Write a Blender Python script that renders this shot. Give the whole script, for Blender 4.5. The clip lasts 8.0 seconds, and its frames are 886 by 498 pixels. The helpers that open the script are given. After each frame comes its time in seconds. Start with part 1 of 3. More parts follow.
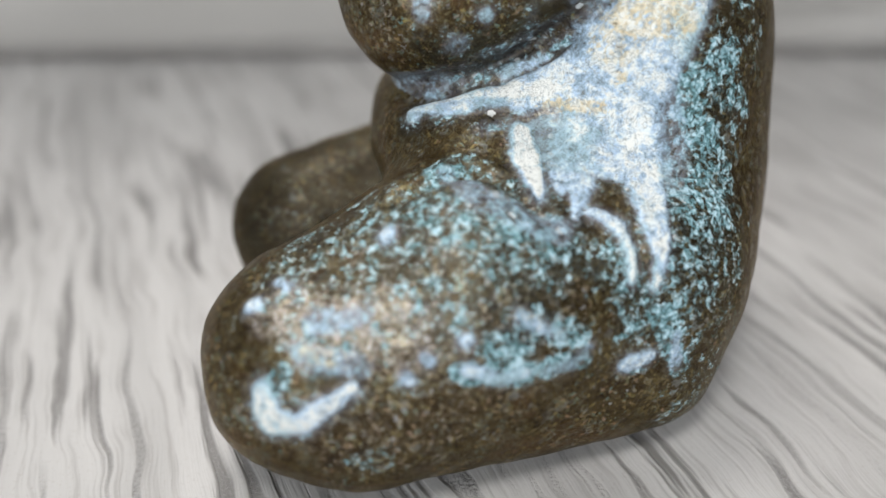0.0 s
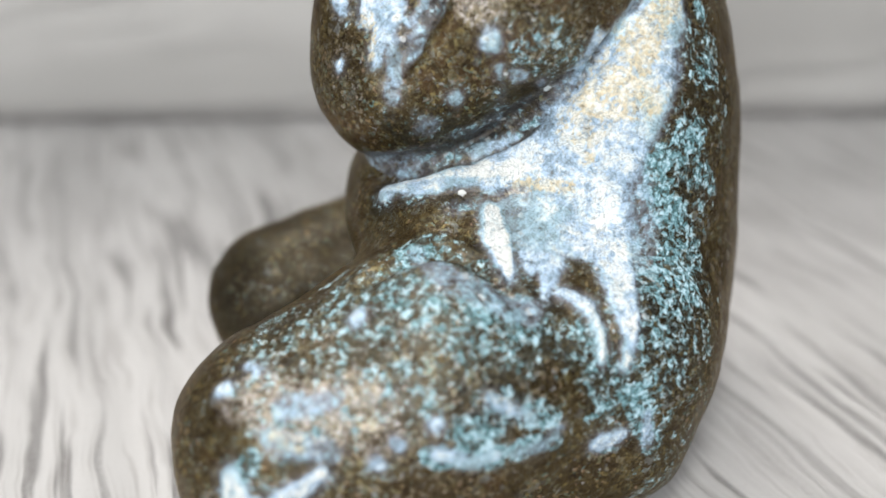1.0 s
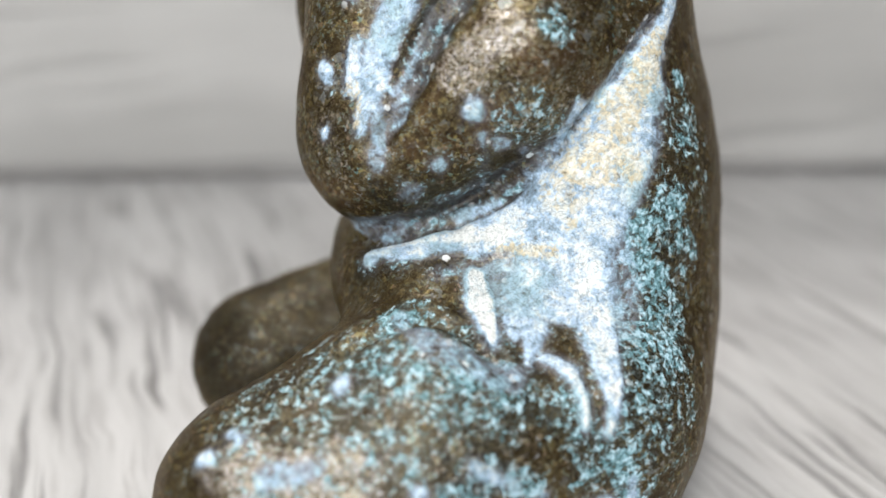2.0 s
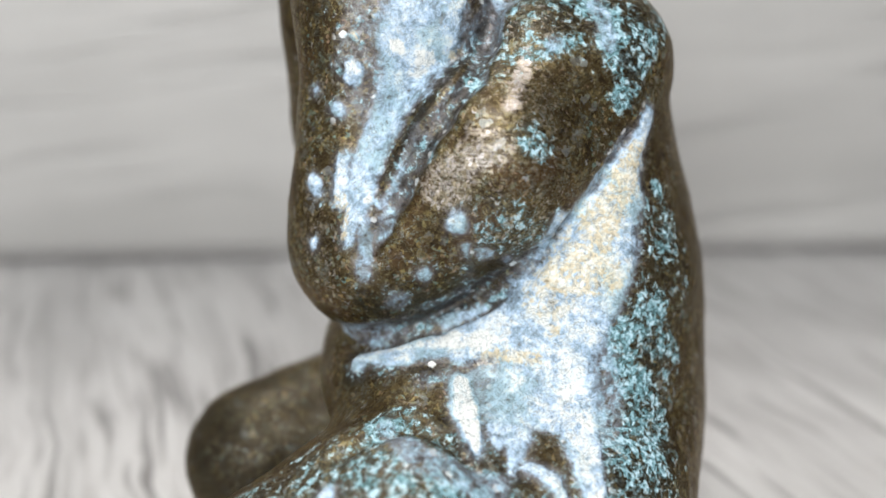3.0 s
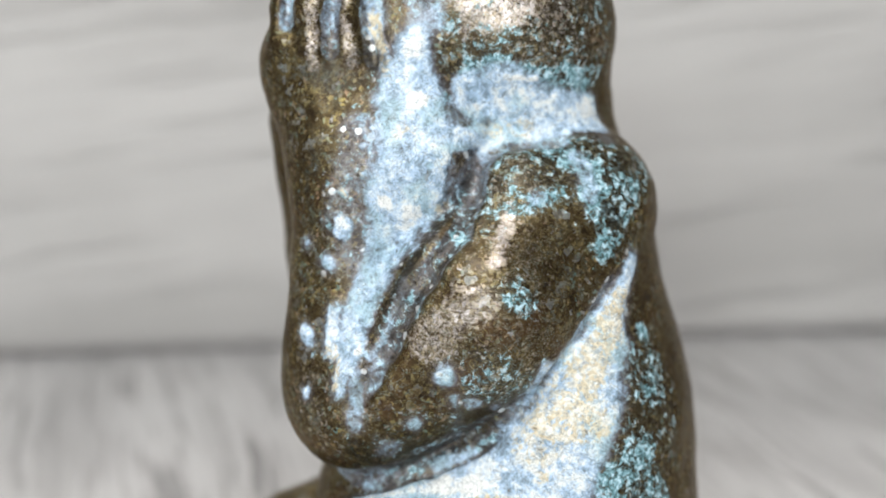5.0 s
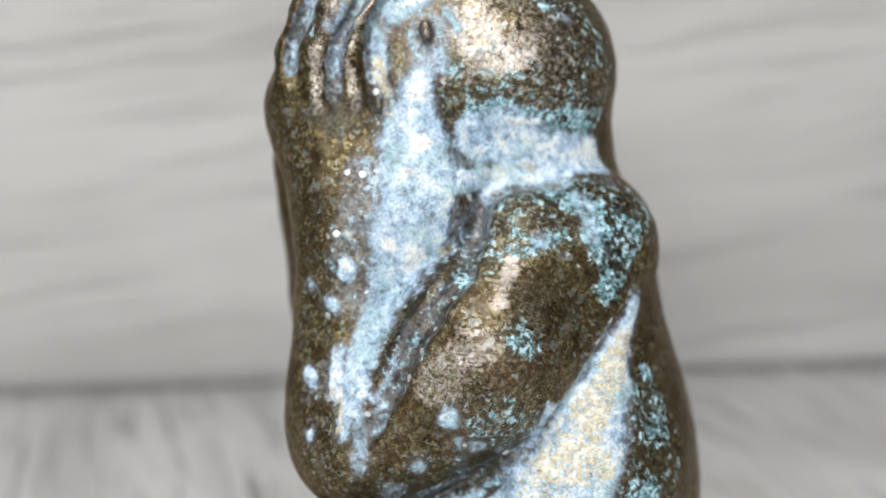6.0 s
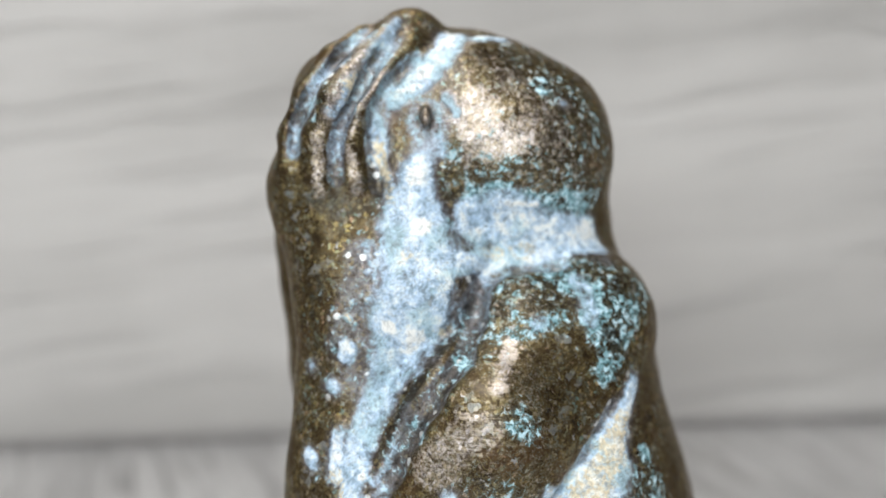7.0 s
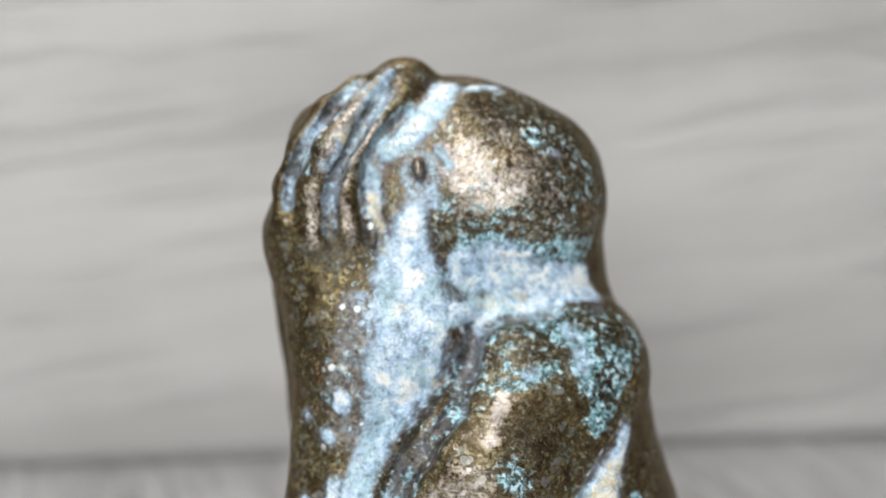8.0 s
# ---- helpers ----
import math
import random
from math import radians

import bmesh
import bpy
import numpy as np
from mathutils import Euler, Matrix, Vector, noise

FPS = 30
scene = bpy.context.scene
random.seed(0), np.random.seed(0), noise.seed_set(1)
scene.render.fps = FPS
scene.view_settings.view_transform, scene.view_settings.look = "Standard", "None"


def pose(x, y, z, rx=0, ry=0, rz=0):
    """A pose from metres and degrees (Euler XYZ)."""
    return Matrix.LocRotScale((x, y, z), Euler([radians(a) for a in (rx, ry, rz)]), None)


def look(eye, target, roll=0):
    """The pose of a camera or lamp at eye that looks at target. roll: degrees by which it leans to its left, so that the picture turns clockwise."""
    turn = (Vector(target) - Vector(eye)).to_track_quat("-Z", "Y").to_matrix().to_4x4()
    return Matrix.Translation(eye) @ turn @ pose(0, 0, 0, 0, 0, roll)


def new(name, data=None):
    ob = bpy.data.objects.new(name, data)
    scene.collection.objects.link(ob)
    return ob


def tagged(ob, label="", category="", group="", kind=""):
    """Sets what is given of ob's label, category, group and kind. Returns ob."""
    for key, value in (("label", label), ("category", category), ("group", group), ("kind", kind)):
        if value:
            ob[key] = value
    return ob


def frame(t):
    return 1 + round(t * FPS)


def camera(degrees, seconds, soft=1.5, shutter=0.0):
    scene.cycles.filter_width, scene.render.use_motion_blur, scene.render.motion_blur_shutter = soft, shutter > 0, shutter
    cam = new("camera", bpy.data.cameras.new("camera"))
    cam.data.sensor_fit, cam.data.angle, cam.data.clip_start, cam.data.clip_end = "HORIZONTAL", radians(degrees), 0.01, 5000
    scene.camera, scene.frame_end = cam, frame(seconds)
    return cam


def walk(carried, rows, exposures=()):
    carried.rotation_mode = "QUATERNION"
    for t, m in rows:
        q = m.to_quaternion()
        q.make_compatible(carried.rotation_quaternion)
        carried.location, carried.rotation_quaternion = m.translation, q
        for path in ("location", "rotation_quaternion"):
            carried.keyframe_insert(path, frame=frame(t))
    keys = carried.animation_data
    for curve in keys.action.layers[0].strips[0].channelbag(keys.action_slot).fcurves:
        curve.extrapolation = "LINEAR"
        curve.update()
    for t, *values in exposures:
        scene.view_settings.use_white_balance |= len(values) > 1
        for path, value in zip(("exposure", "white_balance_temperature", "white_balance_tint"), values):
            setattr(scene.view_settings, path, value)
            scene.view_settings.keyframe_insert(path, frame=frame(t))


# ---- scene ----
# a hand-held close look at a small bronze, rising from the knee to the head
cam = camera(53.3, 8.0, soft=1.6)
cam.data.dof.use_dof = True
cam.data.dof.focus_distance = 0.0740
cam.data.dof.aperture_fstop = 12.0
MM = 0.001
ROWS = [
    (0.0, -4.51, -74.46, 55.92, 31.29, -0.32, -0.04),
    (0.5, -3.64, -73.94, 56.79, 29.94, -0.27, -0.53),
    (1.0, -3.06, -73.48, 58.62, 28.40, -0.24, -0.89),
    (2.5, -1.85, -73.22, 61.41, 23.13, 0.05, -1.75),
    (3.0, -0.73, -73.34, 64.50, 21.37, -0.41, -1.16),
    (3.5, -0.18, -72.79, 67.40, 21.28, -0.95, -0.80),
    (4.0, 0.66, -72.43, 69.49, 20.38, -1.32, -0.56),
    (4.5, 1.15, -72.18, 71.66, 19.26, -1.44, -0.34),
    (5.0, 1.66, -71.80, 74.02, 18.77, -1.60, -0.27),
    (6.5, 0.91, -71.81, 76.38, 15.54, -1.67, -0.61),
    (7.0, 1.31, -71.41, 79.66, 14.76, -1.68, -0.57),
    (7.5, 2.05, -71.01, 82.83, 15.38, -1.86, -0.36),
    (8.0, 3.09, -70.78, 84.94, 15.25, -2.12, 0.19),
]
walk(cam, [(t, pose(x * MM, y * MM, z * MM, 90 - down, 0, yaw) @ pose(0, 0, 0, 0, 0, roll)) for t, x, y, z, down, roll, yaw in ROWS],
     exposures=[(0.0, -0.26), (0.5, -0.10), (1.0, -0.04), (2.5, -0.02), (5.0, -0.02), (6.5, -0.06), (8.0, -0.10)])

# ---- light ----
world = bpy.data.worlds.new("sky")
scene.world = world
world.use_nodes = True
wn = world.node_tree
sky = wn.nodes.new("ShaderNodeTexSky")
sky.sky_type = "NISHITA"
sky.sun_disc = False
sky.sun_elevation, sky.sun_rotation = radians(40), radians(200)
wn.links.new(sky.outputs[0], wn.nodes["Background"].inputs[0])
wn.nodes["Background"].inputs[1].default_value = 0.1


def area_lamp(name, eye, target, sx, sy, watts, colour):
    data = bpy.data.lights.new(name, "AREA")
    data.shape, data.size, data.size_y, data.energy, data.color = "RECTANGLE", sx, sy, watts, colour
    ob = new(name, data)
    ob.matrix_world = look(eye, target)
    return ob


area_lamp("ceiling_lamp_light", (-0.20, 0.50, 1.24), (-0.20, 0.50, 0), 0.5, 0.5, 11.0, (1.0, 0.97, 0.94))
area_lamp("desk_lamp_light", (-0.025, -0.135, 0.295), (0, 0, 0.03), 0.075, 0.075, 0.50, (1.0, 0.985, 0.955))
area_lamp("window_light", (-0.25, -1.28, 0.72), (-0.1, 0, 0.45), 0.9, 0.7, 13.0, (0.92, 0.97, 1.0))


# ---- materials ----
def material(name):
    m = bpy.data.materials.new(name)
    m.use_nodes = True
    return m, m.node_tree, m.node_tree.nodes["Principled BSDF"]


def node(tree, kind, **values):
    n = tree.nodes.new(kind)
    for key, value in values.items():
        n.inputs[key].default_value = value
    return n


def link(tree, a, b):
    tree.links.new(a, b)


def ramp(tree, fac, stops):
    n = tree.nodes.new("ShaderNodeValToRGB")
    while len(n.color_ramp.elements) < len(stops):
        n.color_ramp.elements.new(0.5)
    for el, (p, c) in zip(n.color_ramp.elements, stops):
        el.position = p
        el.color = (*c, 1) if len(c) == 3 else c
    link(tree, fac, n.inputs[0])
    return n.outputs[0]


def step(tree, fac, low, high):
    n = tree.nodes.new("ShaderNodeMapRange")
    n.interpolation_type = "SMOOTHSTEP"
    n.inputs[1].default_value, n.inputs[2].default_value = low, high
    link(tree, fac, n.inputs[0])
    return n.outputs[0]


def calc(tree, op, a, b):
    n = tree.nodes.new("ShaderNodeMath")
    n.operation = op
    for k, v in enumerate((a, b)):
        if isinstance(v, (int, float)):
            n.inputs[k].default_value = v
        else:
            link(tree, v, n.inputs[k])
    return n.outputs[0]


def mixed(tree, fac, a, b):
    n = tree.nodes.new("ShaderNodeMix")
    n.data_type = "RGBA"
    if isinstance(fac, (int, float)):
        n.inputs[0].default_value = fac
    else:
        link(tree, fac, n.inputs[0])
    for k, v in ((6, a), (7, b)):
        if isinstance(v, tuple):
            n.inputs[k].default_value = (*v, 1)
        else:
            link(tree, v, n.inputs[k])
    return n.outputs[2]


def cloud(tree, vector, scale, detail=4.0, rough=0.6, warp=0.0):
    n = node(tree, "ShaderNodeTexNoise", Scale=scale, Detail=detail, Roughness=rough, Distortion=warp)
    link(tree, vector, n.inputs["Vector"])
    return n.outputs[0]


def whitewashed_wood(name, turn, pale, dark, groove, wide, drifts):
    """Brushed, whitewashed wood; the grain runs along local x after a turn about the board's normal."""
    m, t, bsdf = material(name)
    co = t.nodes.new("ShaderNodeTexCoord")
    spin = node(t, "ShaderNodeMapping", Rotation=(0, 0, radians(turn)))
    link(t, co.outputs["Object"], spin.inputs[0])
    wob = node(t, "ShaderNodeTexNoise", Scale=45.0, Detail=3.0, Roughness=0.55)
    link(t, spin.outputs[0], wob.inputs["Vector"])
    shift = t.nodes.new("ShaderNodeVectorMath")
    shift.operation = "MULTIPLY_ADD"
    link(t, wob.outputs[1], shift.inputs[0])
    shift.inputs[1].default_value = (0.0, 0.006, 0.0)
    link(t, spin.outputs[0], shift.inputs[2])
    long = node(t, "ShaderNodeMapping", Scale=(0.05, 1, 1))
    link(t, shift.outputs[0], long.inputs[0])
    lines = cloud(t, long.outputs[0], 760.0 * wide, 2.5, 0.55)
    hair = cloud(t, long.outputs[0], 1500.0 * wide, 3.0, 0.6)
    broad = cloud(t, long.outputs[0], 70.0 * wide, 4.0, 0.6)
    patch = cloud(t, spin.outputs[0], 22.0, 3.0, 0.5)
    speck = cloud(t, co.outputs["Object"], 2600.0, 3.0, 0.7)
    cut = calc(t, "MULTIPLY", step(t, lines, 0.48, 0.35), step(t, calc(t, "ADD", broad, calc(t, "MULTIPLY", speck, 0.3)), 0.50, 0.72))
    base = mixed(t, step(t, calc(t, "ADD", calc(t, "MULTIPLY", broad, 0.7), calc(t, "MULTIPLY", patch, 0.3)), 0.36, 0.62), dark, pale)
    base = mixed(t, calc(t, "MULTIPLY", step(t, cloud(t, spin.outputs[0], 4.0, 2.0, 0.4), 0.40, 0.62), drifts), base, tuple(c * 0.72 for c in dark))
    base = mixed(t, calc(t, "MULTIPLY", step(t, hair, 0.52, 0.34), 0.55 * groove), base, (0.22, 0.20, 0.19))
    base = mixed(t, calc(t, "MULTIPLY", cut, groove), base, (0.075, 0.066, 0.062))
    base = mixed(t, calc(t, "MULTIPLY", step(t, speck, 0.56, 0.70), 0.35 * groove), base, (0.30, 0.24, 0.20))
    link(t, base, bsdf.inputs["Base Color"])
    bsdf.inputs["Roughness"].default_value = 0.5
    bump = node(t, "ShaderNodeBump", Strength=0.6, Distance=0.0005)
    link(t, calc(t, "ADD", calc(t, "MULTIPLY", cut, -1.0), calc(t, "MULTIPLY", hair, 0.5)), bump.inputs["Height"])
    link(t, bump.outputs[0], bsdf.inputs["Normal"])
    return m


def plaster(name, colour):
    m, t, bsdf = material(name)
    co = t.nodes.new("ShaderNodeTexCoord")
    n = cloud(t, co.outputs["Object"], 3.0, 6.0)
    link(t, mixed(t, n, tuple(c * 0.9 for c in colour), colour), bsdf.inputs["Base Color"])
    bsdf.inputs["Roughness"].default_value = 0.8
    bump = node(t, "ShaderNodeBump", Strength=0.2, Distance=0.002)
    link(t, cloud(t, co.outputs["Object"], 90.0, 4.0), bump.inputs["Height"])
    link(t, bump.outputs[0], bsdf.inputs["Normal"])
    return m


def cells(tree, vector, scale, warp, amount):
    """Small uneven flakes: a random value for each, and the distance to its rim."""
    w = tree.nodes.new("ShaderNodeVectorMath")
    w.operation = "MULTIPLY_ADD"
    link(tree, warp, w.inputs[0])
    w.inputs[1].default_value = (amount, amount, amount)
    link(tree, vector, w.inputs[2])
    v = node(tree, "ShaderNodeTexVoronoi", Scale=scale)
    link(tree, w.outputs[0], v.inputs["Vector"])
    sep = tree.nodes.new("ShaderNodeSeparateColor")
    link(tree, v.outputs["Color"], sep.inputs[0])
    return sep.outputs[0], sep.outputs[1], v.outputs["Distance"]


def layer_of(tree, name):
    n = tree.nodes.new("ShaderNodeAttribute")
    n.attribute_name = name
    return n.outputs["Fac"]


def patinated_bronze():
    """Dark bronze with turquoise crust, pale bluish lime in its hollows, painted highlights and shade."""
    m, t, bsdf = material("patinated_bronze")
    p = t.nodes.new("ShaderNodeTexCoord").outputs["Object"]
    lime, verd, highlight, cream, tarnish_shade, filed = (layer_of(t, n) for n in ("lime", "verdigris", "highlight", "cream", "tarnish_shade", "filed"))
    big = cloud(t, p, 130.0, 4.0, 0.6, 0.5)
    mid = cloud(t, p, 480.0, 5.0, 0.65, 0.8)
    fine = cloud(t, p, 1700.0, 4.0, 0.7, 0.6)
    grit = cloud(t, p, 5200.0, 2.0, 0.6)
    warp = node(t, "ShaderNodeTexNoise", Scale=1500.0, Detail=3.0)
    link(t, p, warp.inputs["Vector"])
    fa, fb, fd = cells(t, p, 1500.0, warp.outputs[1], 0.0011)
    dot_a, dot_b, dot_d = cells(t, p, 850.0, warp.outputs[1], 0.0005)
    ga, gb, gd = cells(t, p, 3000.0, warp.outputs[1], 0.0006)
    rim = node(t, "ShaderNodeTexVoronoi", Scale=1900.0)
    rim.feature = "DISTANCE_TO_EDGE"
    wv = t.nodes.new("ShaderNodeVectorMath")
    wv.operation = "MULTIPLY_ADD"
    link(t, warp.outputs[1], wv.inputs[0])
    wv.inputs[1].default_value = (0.0016, 0.0016, 0.0016)
    link(t, p, wv.inputs[2])
    link(t, wv.outputs[0], rim.inputs["Vector"])
    crack = step(t, rim.outputs["Distance"], 0.085, 0.02)
    # file strokes
    along = node(t, "ShaderNodeMapping", Scale=(0.14, 0.6, 1.0), Rotation=(0.0, radians(8), radians(6)))
    link(t, p, along.inputs[0])
    stroke = cloud(t, along.outputs[0], 3200.0, 3.0, 0.6, 0.3)
    pick = t.nodes.new("ShaderNodeMix")
    link(t, filed, pick.inputs[0])
    link(t, grit, pick.inputs[2])
    link(t, stroke, pick.inputs[3])
    brushed = pick.outputs[0]
    # fine wandering veins
    wander = calc(t, "ABSOLUTE", calc(t, "SUBTRACT", cloud(t, p, 1050.0, 3.0, 0.65, 1.2), 0.5), 0.0)
    vein = step(t, wander, 0.028, 0.006)
    wander_b = calc(t, "ABSOLUTE", calc(t, "SUBTRACT", cloud(t, p, 620.0, 4.0, 0.65, 1.6), 0.5), 0.0)
    vein_b = step(t, wander_b, 0.022, 0.004)
    # bare metal: brown, olive and rust in drifts, with flecks
    metal = ramp(t, calc(t, "ADD", calc(t, "MULTIPLY", mid, 0.6), calc(t, "MULTIPLY", fine, 0.4)),
                 [(0.36, (0.022, 0.016, 0.010)), (0.46, (0.060, 0.040, 0.019)), (0.55, (0.105, 0.077, 0.034)), (0.67, (0.23, 0.18, 0.080))])
    metal = mixed(t, calc(t, "MULTIPLY", step(t, big, 0.54, 0.68), 0.5), metal, (0.13, 0.070, 0.034))
    some = step(t, cloud(t, p, 240.0, 3.0), 0.44, 0.60)
    metal = mixed(t, calc(t, "MULTIPLY", calc(t, "MULTIPLY", step(t, ga, 0.66, 0.82), some), 0.42), metal, (0.33, 0.26, 0.11))
    metal = mixed(t, calc(t, "MULTIPLY", step(t, gb, 0.84, 0.94), 0.4), metal, (0.012, 0.010, 0.008))
    metal = mixed(t, calc(t, "MULTIPLY", calc(t, "MULTIPLY", step(t, fa, 0.88, 0.94), some), 0.45), metal, (0.40, 0.43, 0.43))
    hue = ramp(t, gb, [(0.0, (0.34, 0.27, 0.09)), (0.30, (0.16, 0.31, 0.30)), (0.50, (0.42, 0.27, 0.18)), (0.78, (0.36, 0.29, 0.10)), (1.0, (0.46, 0.48, 0.52))])
    fleck = calc(t, "MULTIPLY", step(t, ga, 0.60, 0.70), calc(t, "MULTIPLY", step(t, fine, 0.44, 0.56), step(t, cloud(t, p, 190.0, 4.0, 0.65), 0.38, 0.58)))
    metal = mixed(t, calc(t, "MULTIPLY", fleck, 0.8), metal, hue)
    metal = mixed(t, calc(t, "MULTIPLY", vein, calc(t, "MULTIPLY", step(t, big, 0.36, 0.56), 0.5)), metal, mixed(t, step(t, mid, 0.42, 0.58), (0.30, 0.24, 0.09), (0.27, 0.33, 0.30)))
    metal = mixed(t, calc(t, "MULTIPLY", crack, calc(t, "MULTIPLY", step(t, mid, 0.36, 0.56), 0.45)), metal, (0.020, 0.016, 0.010))
    teal = calc(t, "MULTIPLY", step(t, verd, 0.25, 0.95), calc(t, "MULTIPLY", step(t, fine, 0.34, 0.56), 0.45))
    metal = mixed(t, teal, metal, (0.16, 0.24, 0.25))
    # highlights painted as paler, pinkish metal where the layer is set
    sheen = step(t, calc(t, "ADD", calc(t, "MULTIPLY", highlight, 0.34), calc(t, "ADD", calc(t, "MULTIPLY", fine, 0.45), calc(t, "ADD", calc(t, "MULTIPLY", brushed, 0.45), calc(t, "MULTIPLY", ga, 0.12)))), 0.62, 0.96)
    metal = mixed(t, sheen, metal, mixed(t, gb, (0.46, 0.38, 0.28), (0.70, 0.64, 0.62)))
    # black patina, and shade painted into the colour by the same layer
    dull = step(t, calc(t, "ADD", calc(t, "MULTIPLY", tarnish_shade, 0.55), calc(t, "MULTIPLY", mid, 0.6)), 0.52, 0.78)
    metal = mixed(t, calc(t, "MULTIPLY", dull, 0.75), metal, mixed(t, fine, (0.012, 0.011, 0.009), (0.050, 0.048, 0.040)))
    # verdigris flakes
    fringe = calc(t, "MULTIPLY", calc(t, "MULTIPLY", lime, calc(t, "SUBTRACT", 1.0, calc(t, "MINIMUM", lime, 1.0))), 1.6)
    vm = calc(t, "ADD", calc(t, "MULTIPLY", calc(t, "MAXIMUM", verd, fringe), 0.38), calc(t, "ADD", calc(t, "MULTIPLY", mid, 0.58), calc(t, "ADD", calc(t, "MULTIPLY", fine, 0.78), calc(t, "MULTIPLY", fa, 0.13))))
    vmask = step(t, vm, 0.93, 1.09)
    green = ramp(t, calc(t, "ADD", calc(t, "MULTIPLY", fine, 0.8), calc(t, "MULTIPLY", ga, 0.2)),
                 [(0.36, (0.030, 0.055, 0.055)), (0.45, (0.10, 0.22, 0.24)), (0.54, (0.26, 0.47, 0.54)), (0.64, (0.56, 0.76, 0.85))])
    # lime: a thin bluish film that thickens into a white crust
    lm = calc(t, "ADD", calc(t, "SUBTRACT", calc(t, "MULTIPLY", lime, 0.72), calc(t, "MULTIPLY", tarnish_shade, 0.30)), calc(t, "ADD", calc(t, "MULTIPLY", mid, 0.62), calc(t, "ADD", calc(t, "MULTIPLY", fine, 0.40), calc(t, "MULTIPLY", fa, 0.10))))
    lmask = step(t, lm, 0.74, 1.14)
    thick = calc(t, "ADD", calc(t, "MULTIPLY", lm, 0.35), calc(t, "ADD", calc(t, "MULTIPLY", mid, 0.28), calc(t, "ADD", calc(t, "MULTIPLY", fine, 0.26), calc(t, "MULTIPLY", fb, 0.05))))
    pale = ramp(t, thick, [(0.555, (0.12, 0.17, 0.21)), (0.62, (0.28, 0.40, 0.52)), (0.69, (0.46, 0.63, 0.82)), (0.785, (0.80, 0.89, 0.94))])
    pale = mixed(t, calc(t, "MULTIPLY", step(t, big, 0.48, 0.60), 0.5), pale, (0.40, 0.62, 0.66))
    pale = mixed(t, calc(t, "MULTIPLY", step(t, calc(t, "ADD", calc(t, "MULTIPLY", cream, 0.42), calc(t, "ADD", calc(t, "MULTIPLY", mid, 0.5), calc(t, "MULTIPLY", ga, 0.30))), 0.52, 0.82), 0.85), pale, mixed(t, fine, (0.62, 0.42, 0.14), (0.90, 0.86, 0.66)))
    pale = mixed(t, step(t, lm, 1.22, 1.42), pale, (0.90, 0.92, 0.90))
    pale = mixed(t, calc(t, "MULTIPLY", crack, calc(t, "MULTIPLY", step(t, fine, 0.58, 0.42), 0.25)), pale, (0.16, 0.15, 0.12))
    pale = mixed(t, calc(t, "MULTIPLY", vein_b, 0.55), pale, (0.15, 0.20, 0.22))
    pale = mixed(t, calc(t, "MULTIPLY", vein, calc(t, "MULTIPLY", step(t, mid, 0.60, 0.45), 0.5)), pale, (0.20, 0.22, 0.22))
    pale = mixed(t, calc(t, "MULTIPLY", step(t, fine, 0.38, 0.30), 0.7), pale, (0.12, 0.11, 0.085))
    film = calc(t, "MULTIPLY", step(t, lime, 0.06, 0.70), calc(t, "MULTIPLY", step(t, fine, 0.26, 0.54), calc(t, "SUBTRACT", 0.78, calc(t, "MULTIPLY", calc(t, "MINIMUM", tarnish_shade, 1.0), 0.7))))
    metal = mixed(t, film, metal, mixed(t, step(t, mid, 0.35, 0.65), (0.19, 0.20, 0.24), (0.50, 0.54, 0.66)))
    dots = calc(t, "MULTIPLY", step(t, lime, 0.12, 0.35), calc(t, "MULTIPLY", step(t, dot_a, 0.80, 0.84), step(t, dot_d, 0.34, 0.24)))
    metal = mixed(t, dots, metal, (0.80, 0.82, 0.82))
    colour = mixed(t, vmask, metal, green)
    colour = mixed(t, lmask, colour, pale)
    link(t, colour, bsdf.inputs["Base Color"])
    link(t, calc(t, "MULTIPLY", calc(t, "SUBTRACT", 1.0, calc(t, "MINIMUM", tarnish_shade, 1.0)), 0.15), bsdf.inputs["Coat Weight"])
    bsdf.inputs["Coat Roughness"].default_value = 0.18
    bsdf.inputs["Specular Tint"].default_value = (0.55, 0.45, 0.32, 1)
    crust = calc(t, "MAXIMUM", vmask, lmask)
    link(t, calc(t, "MULTIPLY", 0.75, calc(t, "SUBTRACT", 1.0, calc(t, "MAXIMUM", crust, film))), bsdf.inputs["Metallic"])
    rough = calc(t, "ADD", 0.22, calc(t, "MULTIPLY", fine, 0.26))
    link(t, calc(t, "ADD", calc(t, "ADD", rough, calc(t, "MULTIPLY", tarnish_shade, 0.10)), calc(t, "MULTIPLY", crust, 0.04)), bsdf.inputs["Roughness"])
    relief = calc(t, "ADD", calc(t, "MULTIPLY", mid, 1.0), calc(t, "ADD", calc(t, "MULTIPLY", fine, 0.5), calc(t, "MULTIPLY", grit, 0.10)))
    relief = calc(t, "SUBTRACT", relief, calc(t, "ADD", calc(t, "MULTIPLY", crack, 0.10), calc(t, "MULTIPLY", calc(t, "MULTIPLY", vein_b, crust), 0.25)))
    relief = calc(t, "ADD", relief, calc(t, "ADD", calc(t, "MULTIPLY", crust, 0.30), calc(t, "MULTIPLY", ga, 0.10)))
    bump = node(t, "ShaderNodeBump", Strength=0.33, Distance=0.00045)
    link(t, relief, bump.inputs["Height"])
    link(t, bump.outputs[0], bsdf.inputs["Normal"])
    return m


